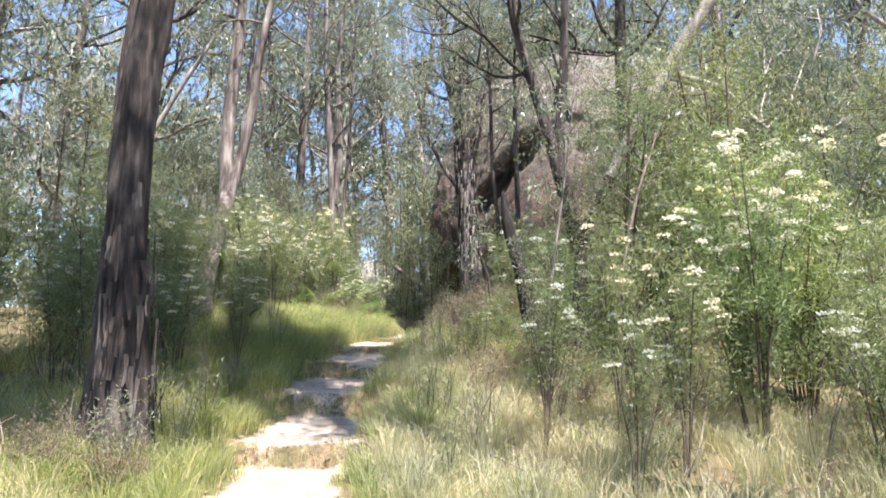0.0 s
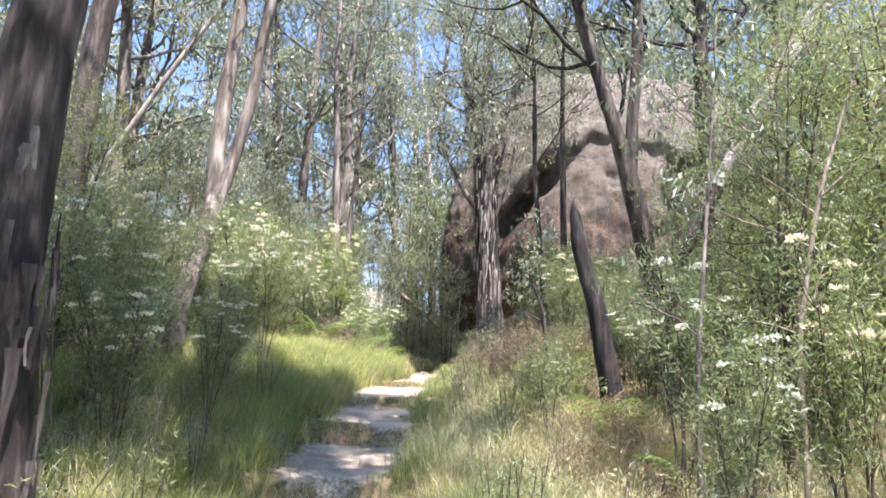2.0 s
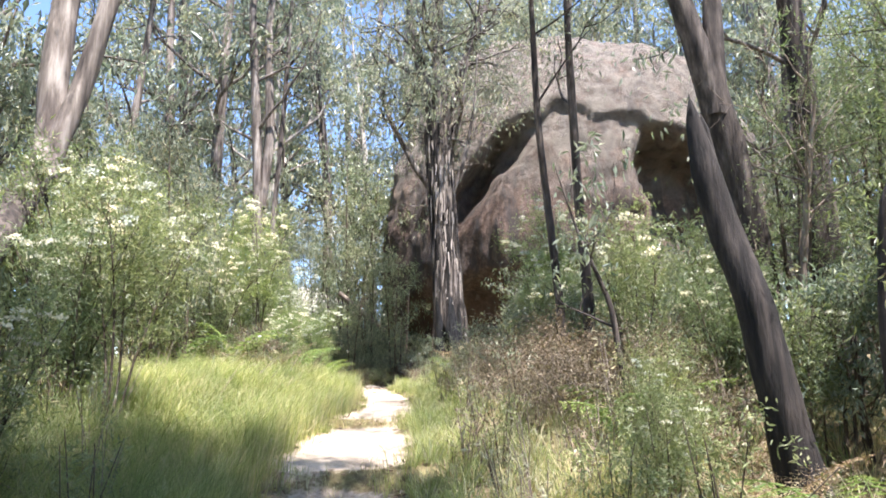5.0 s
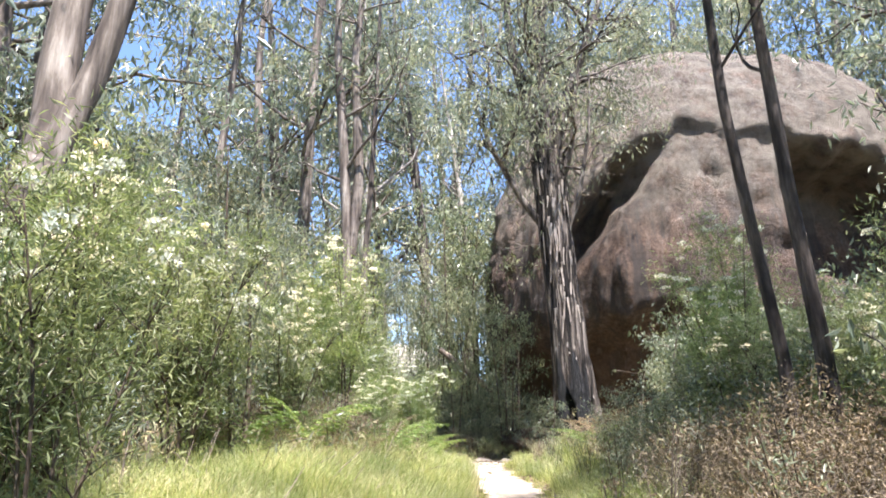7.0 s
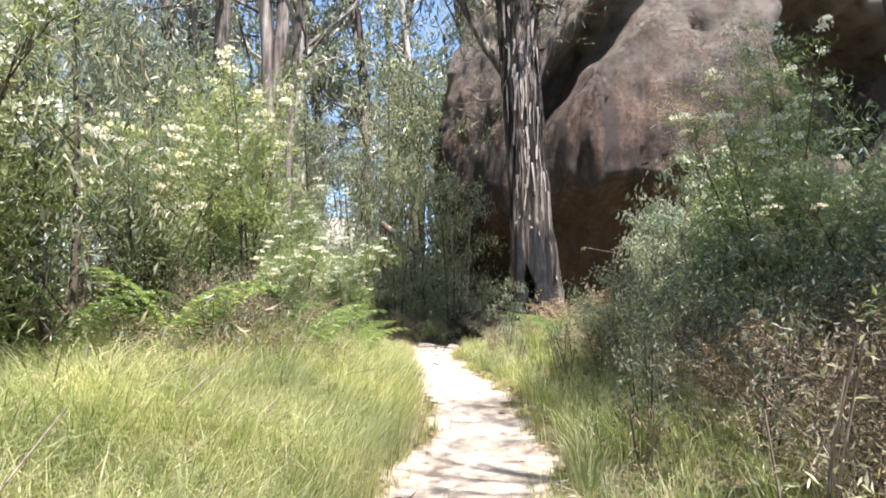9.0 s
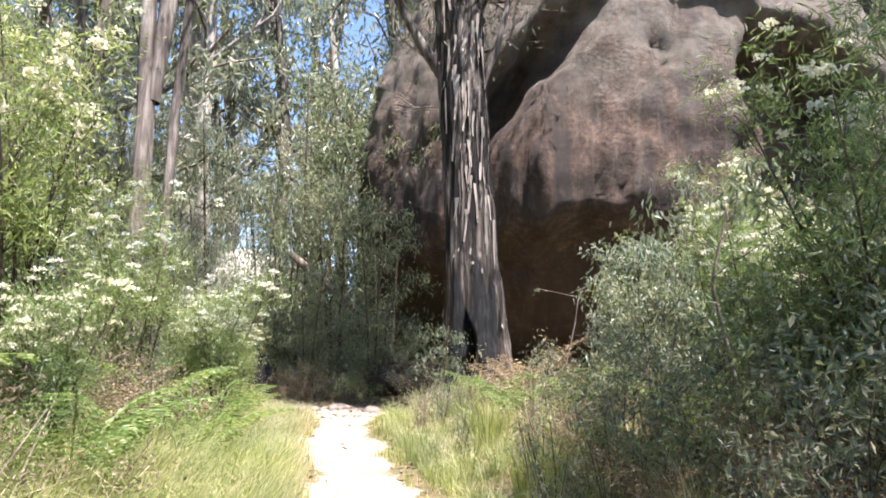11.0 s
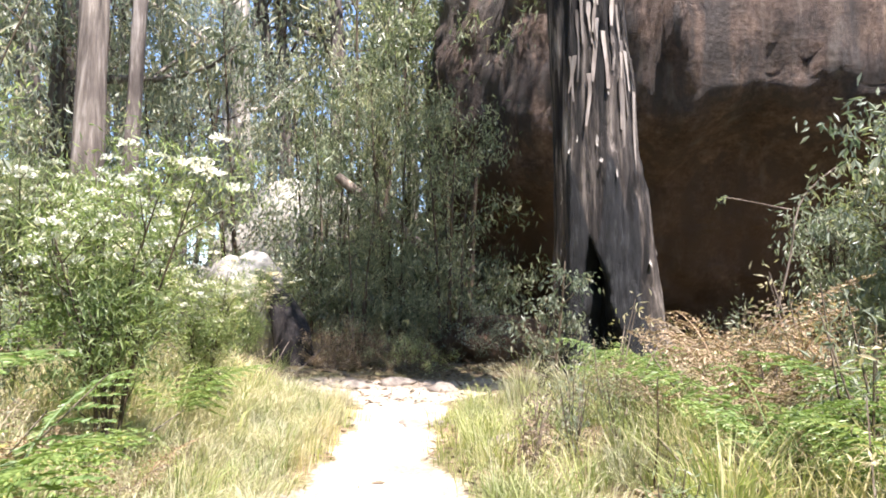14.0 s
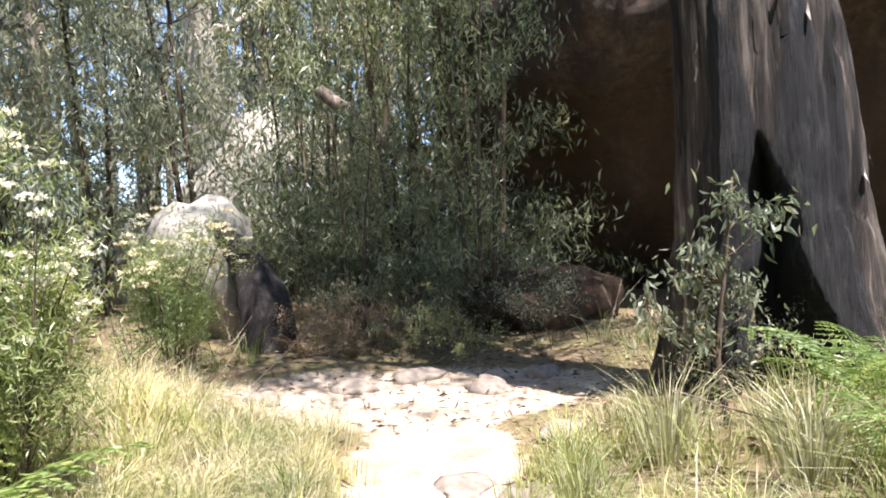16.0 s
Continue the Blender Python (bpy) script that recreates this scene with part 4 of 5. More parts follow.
def flower_shrub(label, height, stems=6, leaf=None, fine=True, bloom=0.8, low=0.25, wide=0.3, group="white-flowered shrubs", per=10):
    """A wiry shrub with fine leaves and flat heads of small white flowers."""
    ob = thing("flowering_shrub", (0, 0, 0), label, "shrub", group)
    tips, leaves, heads = [], Heap(), Heap()
    ends = []
    for s in range(stems):
        wood = Heap()
        a = 6.28 * s / stems + R.uniform(-0.5, 0.5)
        out = height * wide * R.uniform(0.4, 1.1)
        top = height * R.uniform(0.7, 1.0)
        pts = bent([(0.06 * math.cos(a), 0.06 * math.sin(a), -0.12), (out * 0.35 * math.cos(a), out * 0.35 * math.sin(a), top * 0.45), (out * math.cos(a), out * math.sin(a), top)], 12, 0.02)
        wood.tube(pts, np.linspace(0.016, 0.004, 12), 5)
        ends.append(pts[-1])
        for _ in range(12):
            i = int(R.uniform(low, 1.0) * 11)
            b = R.uniform(0, 6.28)
            sprout(wood, pts[i], (math.cos(b) * 0.8, math.sin(b) * 0.8, 0.9), 0.45 * R.uniform(0.5, 1.2), 0.005, 1, tips, 0.5, 3, 2)
            if i > 6:
                ends.append(tips[-1])
        part("stem", wood.mesh("stem", True), STEM, ob)
    tips = np.array(tips)
    at = np.repeat(tips, per, axis=0) + R.normal(size=(per * len(tips), 3)) * 0.085
    way = R.normal(size=at.shape) * 0.7 + np.array([0, 0, 0.35])
    leaves.leaves(at, way, R.uniform(0.05, 0.1, len(at)), 0.013 if fine else 0.02)
    for e in ends:
        if R.uniform() > bloom:
            continue
        for _ in range(R.integers(1, 3)):
            c = e + R.normal(size=3) * 0.05 + np.array([0, 0, 0.06])
            r = R.uniform(0.045, 0.09)
            m = 26
            q, ph = np.sqrt(R.uniform(0, 1, m)) * r, R.uniform(0, 6.28, m)
            fl = c + np.stack([q * np.cos(ph), q * np.sin(ph), 0.02 * (1 - (q / r) ** 2) + R.normal(scale=0.005, size=m)], 1)
            tilt = R.normal(scale=0.5, size=(m, 3)) + np.array([0, 0, 0.6])
            heads.leaves(fl, tilt + R.normal(scale=0.6, size=(m, 3)), 0.034, 0.028)
    part("foliage", leaves, leaf or LEAF_SHRUB, ob)
    if bloom:
        part("blossom", heads, FLOWER, ob, "flat heads of small white flowers")
    return ob


def put(ob, x, y, s=1.0, turn=0.0, sink=0.04):
    ob.matrix_basis = pose(x, y, gz(x, y) - sink, 0, 0, turn) @ Matrix.Diagonal((s, s, s, 1))
    return ob


def again(ob, x, y, s=1.0, turn=0.0, sink=0.04):
    c = copy_thing(ob, pose(x, y, gz(x, y) - sink, 0, 0, turn))
    c.scale = (s, s, s)
    return c


tall = put(flower_shrub("tall wiry shrub topped with flat white flower heads", 3.0, 8, LEAF_FEATHER, bloom=0.9, wide=0.28, per=13), 3.1, 6.6)
fl_b = put(flower_shrub("bushy green shrub dotted with white flower heads", 2.3, 7, bloom=0.7, per=12), -4.0, 13.9, 1.1)
fl_c = put(flower_shrub("pale green shrub crowned with white flowers", 2.0, 7, LEAF_FEATHER, bloom=1.0, wide=0.35, per=12), -2.6, 23.7, 0.85)
thin = put(flower_shrub("sparse spindly shrub with few leaves", 2.2, 4, bloom=0.25, low=0.45, wide=0.2), 1.45, 8.7, 0.9)
for ob, rows in ((tall, [(2.05, 19.1, 1.05, 25), (3.9, 7.4, 1.05, 70), (3.3, 9.4, 1.05, 200), (-3.5, 20.8, 1.12, 30), (-4.4, 21.6, 1.1, 90), (3.1, 22.6, 0.95, 160), (-5.2, 16.6, 1.05, 250), (5.2, 25.2, 1.0, 40), (3.9, 22.0, 0.75, 300), (-3.3, 22.9, 0.8, 120)]),
                 (fl_b, [(-5.2, 14.9, 1.1, 40), (-4.4, 16.8, 1.2, 80), (-3.7, 13.0, 0.8, 130), (4.4, 8.2, 1.1, 10), (3.1, 11.4, 0.9, 60), (-6.0, 12.2, 1.1, 200), (-3.9, 18.9, 0.95, 100), (4.4, 21.0, 0.8, 33), (2.8, 19.3, 0.8, 140), (-4.8, 26.6, 1.0, 220), (3.0, 17.9, 0.9, 310), (2.2, 13.2, 0.7, 15)]),
                 (fl_c, [(-3.2, 28.5, 0.7, 20), (-3.1, 24.6, 0.6, 90), (-2.6, 25.5, 0.6, 200), (-4.6, 18.0, 1.1, 180), (-3.3, 29.2, 0.6, 10), (-5.6, 24.4, 1.1, 50), (2.5, 21.0, 1.0, 70), (-5.7, 20.0, 1.2, 20), (-3.5, 26.0, 0.75, 66), (-2.9, 19.9, 0.6, 12)]),
                 (thin, [(1.05, 6.7, 0.7, 45), (1.5, 5.2, 0.6, 10), (2.1, 5.8, 0.75, 30), (1.9, 7.0, 0.9, 100), (1.25, 13.4, 0.85, 300), (-3.3, 12.9, 0.9, 20), (2.2, 15.3, 0.9, 70), (-4.2, 10.2, 1.0, 10), (1.9, 18.5, 0.8, 220), (-2.9, 9.5, 0.6, 60), (3.0, 24.8, 0.9, 150), (-4.3, 8.2, 1.0, 150), (3.6, 10.4, 1.0, 20)])):
    for x, y, s, turn in rows:
        again(ob, x, y, s, turn)

bushy = put(flower_shrub("dense feathery green shrub with scattered white flowers", 1.9, 6, LEAF_SHRUB, bloom=0.25, low=0.08, wide=0.36, per=11), -3.6, 9.0, 0.8)
for x, y, s, turn in ((-4.3, 10.0, 0.95, 40), (-3.3, 10.9, 0.7, 90), (-4.7, 8.3, 0.9, 200), (-5.4, 9.6, 1.1, 10), (-4.5, 11.6, 0.9, 150), (-5.6, 7.4, 1.0, 75), (-6.4, 8.8, 1.2, 130),
                      (4.2, 6.2, 1.0, 20), (3.6, 5.4, 0.8, 220), (4.9, 7.2, 1.1, 60), (5.6, 8.8, 1.2, 170),
                      (0.55, 11.2, 0.45, 30), (1.0, 12.3, 0.5, 120), (2.3, 12.3, 0.7, 210), (2.9, 14.6, 1.0, 0), (2.2, 18.0, 0.9, 330), (3.4, 18.8, 1.1, 15), (1.7, 19.6, 0.75, 50)):
    again(bushy, x, y, s, turn)

sap_a = put(sapling("gum_sapling", "young gum with drooping grey-green leaves", 4.2, LEAF_GUM, 2, 15, group="young gums", limb=1.1), -4.1, 18.0)
sap_b = put(sapling("gum_sapling", "dense dark young gum hung with leaves to the ground", 5.5, LEAF_DARK, 3, 17, 0.14, 0.032, low=0.05, group="young gums", limb=1.3, count=12, spread=0.2), -1.4, 32.6)
sap_c = put(sapling("gum_sapling", "low spreading gum regrowth with broad bluish leaves", 2.2, LEAF_GREY, 5, 12, 0.11, 0.034, 0.2, 0.14, group="young gums", limb=0.8, count=9), 2.9, 24.2)
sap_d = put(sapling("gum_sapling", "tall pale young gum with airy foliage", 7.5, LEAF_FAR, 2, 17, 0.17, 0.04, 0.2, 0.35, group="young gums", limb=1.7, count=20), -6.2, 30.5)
for ob, rows in ((sap_a, [(-5.9, 18.6, 1.0, 80), (-5.0, 22.5, 1.1, 30), (-7.2, 16.5, 1.1, 200), (4.7, 12.4, 0.9, 0), (-6.3, 25.2, 1.2, 140), (7.6, 15.0, 1.2, 90), (-7.4, 21.8, 1.3, 10), (5.6, 9.6, 1.0, 55), (-7.5, 10.5, 1.1, 70), (-8.0, 13.5, 1.2, 170)]),
                 (sap_b, [(-0.4, 31.4, 0.85, 60), (-2.6, 33.6, 1.0, 220), (-1.9, 31.2, 0.55, 100), (-3.4, 35.5, 1.1, 70), (-1.0, 36.2, 1.6, 10), (0.0, 32.9, 1.25, 200), (-2.0, 34.6, 1.7, 130)]),
                 (sap_c, [(3.7, 25.4, 1.05, 90), (4.6, 23.6, 1.1, 180), (2.35, 22.8, 0.7, 30), (5.2, 27.0, 1.1, 260), (3.4, 20.4, 0.9, 140), (4.3, 28.0, 0.9, 0), (3.2, 15.6, 0.8, 70), (2.7, 12.3, 0.7, 300), (6.2, 24.6, 1.2, 12), (-1.2, 32.3, 0.8, 20), (-0.2, 33.0, 0.9, 110), (-0.7, 35.0, 1.1, 200), (-2.2, 33.2, 0.8, 300), (-5.0, 29.5, 0.9, 180)]),
                 (sap_d, [(-6.0, 33.5, 1.0, 10), (-8.2, 31.0, 1.1, 140), (-7.0, 27.6, 0.8, 220), (-4.6, 33.8, 1.0, 100), (-2.2, 38.0, 1.1, 40), (-8.3, 27.2, 1.0, 190), (-9.6, 32.5, 1.1, 60), (-6.8, 37, 1.1, 250), (-0.2, 41, 1.2, 15), (11.5, 21.0, 1.0, 70), (7.5, 13.0, 0.9, 20), (-9.4, 23.5, 1.0, 300), (10.5, 18.5, 1.1, 120), (-12.5, 29, 1.2, 10), (-4.3, 42.5, 1.2, 77), (12.5, 24, 1.2, 33), (18.5, 31, 1.2, 66)])):
    for x, y, s, turn in rows:
        again(ob, x, y, s, turn)

put(sapling("gum_sapling", "slim broad-leaved sapling before the hollow trunk", 1.4, LEAF_GUM, 1, 8, 0.08, 0.026, 0.3, 0.07, group="young gums", limb=0.35, count=10), 0.6, 26.55)

wat = put(sapling("wattle", "feathery bright green wattle sapling", 5.2, LEAF_SHRUB, 3, 19, 0.075, 0.016, 0.35, 0.17, group="wattles", limb=1.3, count=18, droop=0.3), 3.9, 12.5)
for x, y, s, turn in ((4.9, 11.2, 1.0, 70), (3.2, 13.6, 0.75, 150), (6.0, 12.6, 1.15, 220), (5.3, 15.0, 1.0, 110), (6.3, 8.6, 1.0, 10), (2.4, 8.9, 0.95, 95), (3.3, 10.1, 1.05, 160), (4.0, 9.0, 1.1, 310), (-6.8, 13.8, 0.9, 40), (-5.6, 11.3, 0.8, 140), (9.8, 19.5, 1.2, 5)):
    again(wat, x, y, s, turn)



def thicket(height, wide, material, label, per=9, leaf_len=0.075, leaf_wid=0.022, stems=16, bark=None):
    """Tangled brush: many thin leaning stems with small leaves from the ground up."""
    ob = thing("thicket", (0, 0, 0), label, "brush", "brush of the banks")
    tips = []
    wood = Heap()
    for _ in range(stems):
        a, r = R.uniform(0, 6.28), wide * R.uniform(0, 0.6)
        d = (math.cos(a) * 0.6 + R.normal(scale=0.2), math.sin(a) * 0.6 + R.normal(scale=0.2), 1.1)
        sprout(wood, (r * math.cos(a), r * math.sin(a), -0.06), d, height * R.uniform(0.5, 0.95), 0.007, 2, tips, 0.25, 3, 2)
    tagged(part("twigwork", wood.mesh("twigwork", True), bark or STEM, ob), kind="stuff")
    leaves = Heap()
    hang_leaves(leaves, tips, per, 0.09, leaf_len, leaf_wid, 0.3)
    part("foliage", leaves, material, ob)
    return ob


brush_brown = put(thicket(0.75, 0.6, BRUSH_DEAD, "tangle of withered brown brush and dead bracken", 13, 0.042, 0.013, 20, WOOD_DEAD), 0.9, 13.2)
brush_grey = put(thicket(1.15, 0.5, LEAF_GUM, "straggling grey-green brush with twiggy stems", 8, 0.065, 0.02, 12), 1.0, 18.2)
brush_green = put(thicket(1.1, 0.6, LEAF_SHRUB, "leafy mid-green brush on the bank", 10, 0.07, 0.022, 12), 1.8, 19.2)
for ob, rows in ((brush_brown, [(0.35, 13.6, 0.8, 20), (1.4, 13.8, 1.0, 80), (0.7, 14.5, 1.0, 140), (1.3, 14.9, 1.1, 200), (0.4, 15.4, 0.8, 260), (1.0, 15.8, 1.0, 320), (1.8, 15.3, 1.1, 50), (2.4, 14.9, 1.0, 10), (1.5, 12.6, 0.8, 100), (2.0, 13.6, 1.0, 150), (0.9, 16.9, 0.9, 30), (1.6, 17.2, 1.0, 70), (1.3, 18.9, 0.8, 190), (0.9, 20.9, 0.7, 230), (1.3, 23.2, 0.6, 110), (0.7, 24.9, 0.5, 280), (1.9, 25.2, 0.6, 340),
                              (-3.0, 19.0, 0.9, 300), (-4.3, 19.3, 1.1, 30), (-3.4, 20.2, 1.0, 90), (-2.8, 20.9, 0.8, 150), (-4.0, 20.9, 1.1, 210), (-2.2, 30.3, 0.8, 40), (-1.6, 30.6, 0.7, 100), (-0.8, 30.6, 0.6, 160), (1.3, 9.9, 0.7, 10), (0.7, 9.2, 0.6, 200), (1.5, 8.1, 0.7, 90), (2.4, 6.9, 0.8, 130), (-3.3, 5.6, 0.6, 40), (-2.6, 5.4, 0.5, 140)]),
                 (brush_grey, [(1.6, 19.8, 1.0, 40), (0.8, 19.6, 0.8, 160), (1.1, 20.4, 0.8, 220), (1.9, 17.6, 1.1, 340), (2.9, 17.0, 1.2, 20), (-4.8, 15.6, 1.1, 310), (-4.9, 17.6, 1.2, 15), (-1.0, 31.2, 0.8, 75), (0.3, 30.3, 0.8, 190), (0.55, 26.9, 0.6, 30), (1.7, 14.3, 0.9, 44), (0.5, 17.9, 0.6, 260)]),
                 (brush_green, [(1.0, 19.0, 0.7, 25), (2.6, 18.7, 1.2, 85), (3.4, 17.6, 1.3, 325), (2.4, 16.0, 1.1, 55), (1.0, 11.5, 0.7, 65), (0.4, 10.9, 0.5, 125), (-1.0, 29.9, 0.55, 245)])):
    for x, y, s, turn in rows:
        again(ob, x, y, s, turn)


# low scrub filling the woods
def far_bush(k):
    ob = thing("understorey_bush", (0, 0, 0), "shapeless grey-green understorey bush", "bush", "scrub of the woods behind")
    tips = []
    for _ in range(9):
        a = R.uniform(0, 6.28)
        wood = Heap()
        sprout(wood, (0, 0, -0.1), (math.cos(a), math.sin(a), R.uniform(0.6, 1.8)), R.uniform(1.2, 2.2), 0.025, 2, tips, 0.3, 4, 2)
        part("stem", wood.mesh("stem", True), STEM, ob)
    leaves = Heap()
    hang_leaves(leaves, tips, 13, 0.32, 0.2, 0.06, 0.5)
    part("foliage", leaves, (LEAF_GREY, LEAF_GUM, LEAF_SHRUB)[k % 3], ob)
    return ob


bushes = [far_bush(k) for k in range(3)]
bspots, tries = [], 0
while len(bspots) < 80 and tries < 5000:
    tries += 1
    y = R.uniform(9, 62)
    x = R.uniform(-1, 1) * (8 + 0.6 * y)
    if abs(x - np.interp(y, PATH_Y, PATH_X)) < 8.2 and y < 31 or not free(x, y, 4.5):
        continue
    if all((x - a) ** 2 + (y - b) ** 2 > 3.5 for a, b in bspots):
        bspots.append((x, y))
scatter(bushes, bspots, 0.8, 1.35)

# ---- grass, ferns and litter ----
def tufts(name, count, material, label, ylo, yhi, dmin, dmax, height, seed_side=0, per=34, width=0.006, bend=1.0, clump=0.07):
    """Tussocks of grass along the track, one mesh of uncountable blades."""
    y = R.uniform(ylo, yhi, count * 3)
    d = dmin + (dmax - dmin) * R.uniform(0, 1, count * 3) ** 1.5
    s = np.where(R.uniform(size=count * 3) < 0.5, -1, 1) if seed_side == 0 else np.full(count * 3, seed_side)
    x = np.interp(y, PATH_Y, PATH_X) + s * d
    ok = (trodden(x, y) < (0.12 if dmin > 0.45 else 0.6)) & ~((x - 1.15) ** 2 + (y - 27.3) ** 2 < 0.7)
    x, y = x[ok][:count], y[ok][:count]
    n = len(x)
    size = R.uniform(0.4, 1.3, n)
    bx, by = np.repeat(x, per), np.repeat(y, per)
    sz = np.repeat(size, per)
    a, r = R.uniform(0, 6.28, n * per), np.abs(R.normal(scale=clump, size=n * per)) * sz
    px, py = bx + r * np.cos(a), by + r * np.sin(a)
    h = height * sz * R.uniform(0.5, 1.15, n * per)
    lean = np.stack([np.cos(a), np.sin(a)], 1) * (h * bend * R.uniform(0.25, 1.3, n * per))[:, None] + R.normal(scale=0.03, size=(n * per, 2))
    lean = lean * np.where(np.abs(px + lean[:, 0] - np.interp(py, PATH_Y, PATH_X)) < 0.42, 0.3, 1.0)[:, None]
    at = np.stack([px, py, ground_z(px, py) - 0.015], 1)
    heap = Heap().blades(at, h, lean, width * R.uniform(0.7, 1.4, n * per))
    tagged(part(name, heap, material), label, "grass", kind="stuff")


tufts("green_grass", 1500, GRASS_GREEN, "long soft green grass arching over the track edges", 3.5, 27, 0.62, 2.2, 0.34)
tufts("green_grass", 2000, GRASS_GREEN, "long soft green grass on the bank", 10.5, 22, 0.7, 3.4, 0.48, -1, 44, 0.005, 1.4, 0.11)
tufts("dry_grass", 1500, GRASS_DRY, "bleached dry grass on the banks", 3.5, 29, 0.7, 3.6, 0.26)
tufts("dry_grass", 900, GRASS_DRY, "long bleached grass under the shrubs", 3.4, 11, 0.9, 5.5, 0.42, 1)
tufts("dry_grass", 800, GRASS_DRY, "pale straw grass mixed through the green bank", 11, 21, 0.6, 2.8, 0.42, -1, 34, 0.005, 1.5, 0.1)
tufts("dry_grass", 1300, GRASS_DRY, "straw-coloured grass beside the clearing", 20, 29, 0.55, 2.8, 0.26, -1)

tufts("green_grass", 700, GRASS_GREEN, "long grass under the stringybark", 4.5, 12, 0.7, 4.5, 0.4, -1)
tufts("dry_grass", 1500, GRASS_DRY, "sparse bleached grass under the scrub", 4.5, 28, 1.6, 5.5, 0.42, 0, 22)
tufts("dry_grass", 700, GRASS_DRY, "rank dry grass far under the scrub", 4.5, 14, 4.5, 9.5, 0.5, 0, 22)
tufts("green_grass", 600, GRASS_GREEN, "short green grass creeping over the track edge", 4, 27, 0.42, 0.9, 0.17, 0, 20)
tufts("green_grass", 700, GRASS_GREEN, "sparse green grass under the scrub", 4.5, 30, 1.8, 6.0, 0.4, 0, 22)

for sy, sh in STEPS:
    k = 26
    x0 = float(np.interp(sy, PATH_Y, PATH_X)) + R.uniform(-0.75, 0.75, k)
    y0 = sy + 0.07 * np.sin(3 * x0) + R.normal(scale=0.05, size=k) - 0.04
    px, py = np.repeat(x0, 12) + R.normal(scale=0.03, size=12 * k), np.repeat(y0, 12) + R.normal(scale=0.02, size=12 * k)
    hh = R.uniform(0.05, 0.16, 12 * k)
    heap = Heap().blades(np.stack([px, py, ground_z(px, py) - 0.01], 1), hh, R.normal(scale=0.05, size=(12 * k, 2)) + (0, -0.04), 0.006)
    tagged(part("step_grass", heap, GRASS_DRY), "short dry grass along an earth step", "grass", kind="stuff")


def weed(height, material, label, name="weed", per=8):
    """A low leafy weed of a few upright stalks."""
    ob = thing(name, (0, 0, 0), label, "weed", "weeds of the banks")
    leaves = Heap()
    for s in range(5):
        a = R.uniform(0, 6.28)
        top = np.array([0.22 * math.cos(a), 0.22 * math.sin(a), 1.0]) * height * R.uniform(0.6, 1.0)
        wood = Heap().tube([(0, 0, -0.05), top * 0.5 + R.normal(scale=0.02, size=3), top], [0.006, 0.005, 0.003], 4)
        at = np.outer(R.uniform(0.15, 1.0, per * 9), top) + R.normal(scale=0.06, size=(per * 9, 3))
        leaves.leaves(at, R.normal(size=at.shape) * 0.8 + np.array([0, 0, 0.3]), R.uniform(0.03, 0.075, len(at)), R.uniform(0.008, 0.016, len(at)))
        part("stalk", wood, WOOD_DEAD if material in (LITTER, GRASS_DRY) else STEM, ob)
    part("foliage", leaves, material, ob)
    return ob


weeds = [weed(0.8, LEAF_SHRUB, "leafy green weed on the bank"), weed(1.0, LEAF_GREY, "grey-green straggling weed on the bank"), weed(0.5, LITTER, "withered brown weed with curled leaves", per=4), weed(0.9, GRASS_DRY, "bleached dead stalks with curled leaves", per=3)]
wspots = []
while len(wspots) < 210:
    y = R.uniform(5, 31)
    side = R.choice([-1, 1])
    x = float(np.interp(y, PATH_Y, PATH_X)) + side * (0.95 + 3.2 * R.uniform() ** 1.3) * (1.0 if y > 12 else 1.15)
    if trodden(x, y) < 0.05 and (x - 1.15) ** 2 + (y - 27.3) ** 2 > 0.8 and not (29.5 < y and x > -0.5) and not (side < 0 and 12 < y and x > -3.0 + 0.1 * (y > 20)) and not (0 < x < 1.6 and y > 25.2):
        wspots.append((x, y))
scatter(weeds, wspots, 0.6, 1.25, 0.03)


def tussock(x, y, height, blades, material, label):
    a = R.uniform(0, 6.28, blades)
    h = height * R.uniform(0.6, 1.1, blades)
    r = np.abs(R.normal(scale=0.08, size=blades))
    at = np.stack([r * np.cos(a), r * np.sin(a), np.full(blades, -0.03)], 1)
    lean = np.stack([np.cos(a), np.sin(a)], 1) * (h * R.uniform(0.1, 0.8, blades))[:, None]
    ob = part("tussock", Heap().blades(at, h, lean, 0.009), material)
    ob.location = (x, y, gz(x, y))
    return tagged(ob, label, "grass tussock", "tussocks", "stuff")


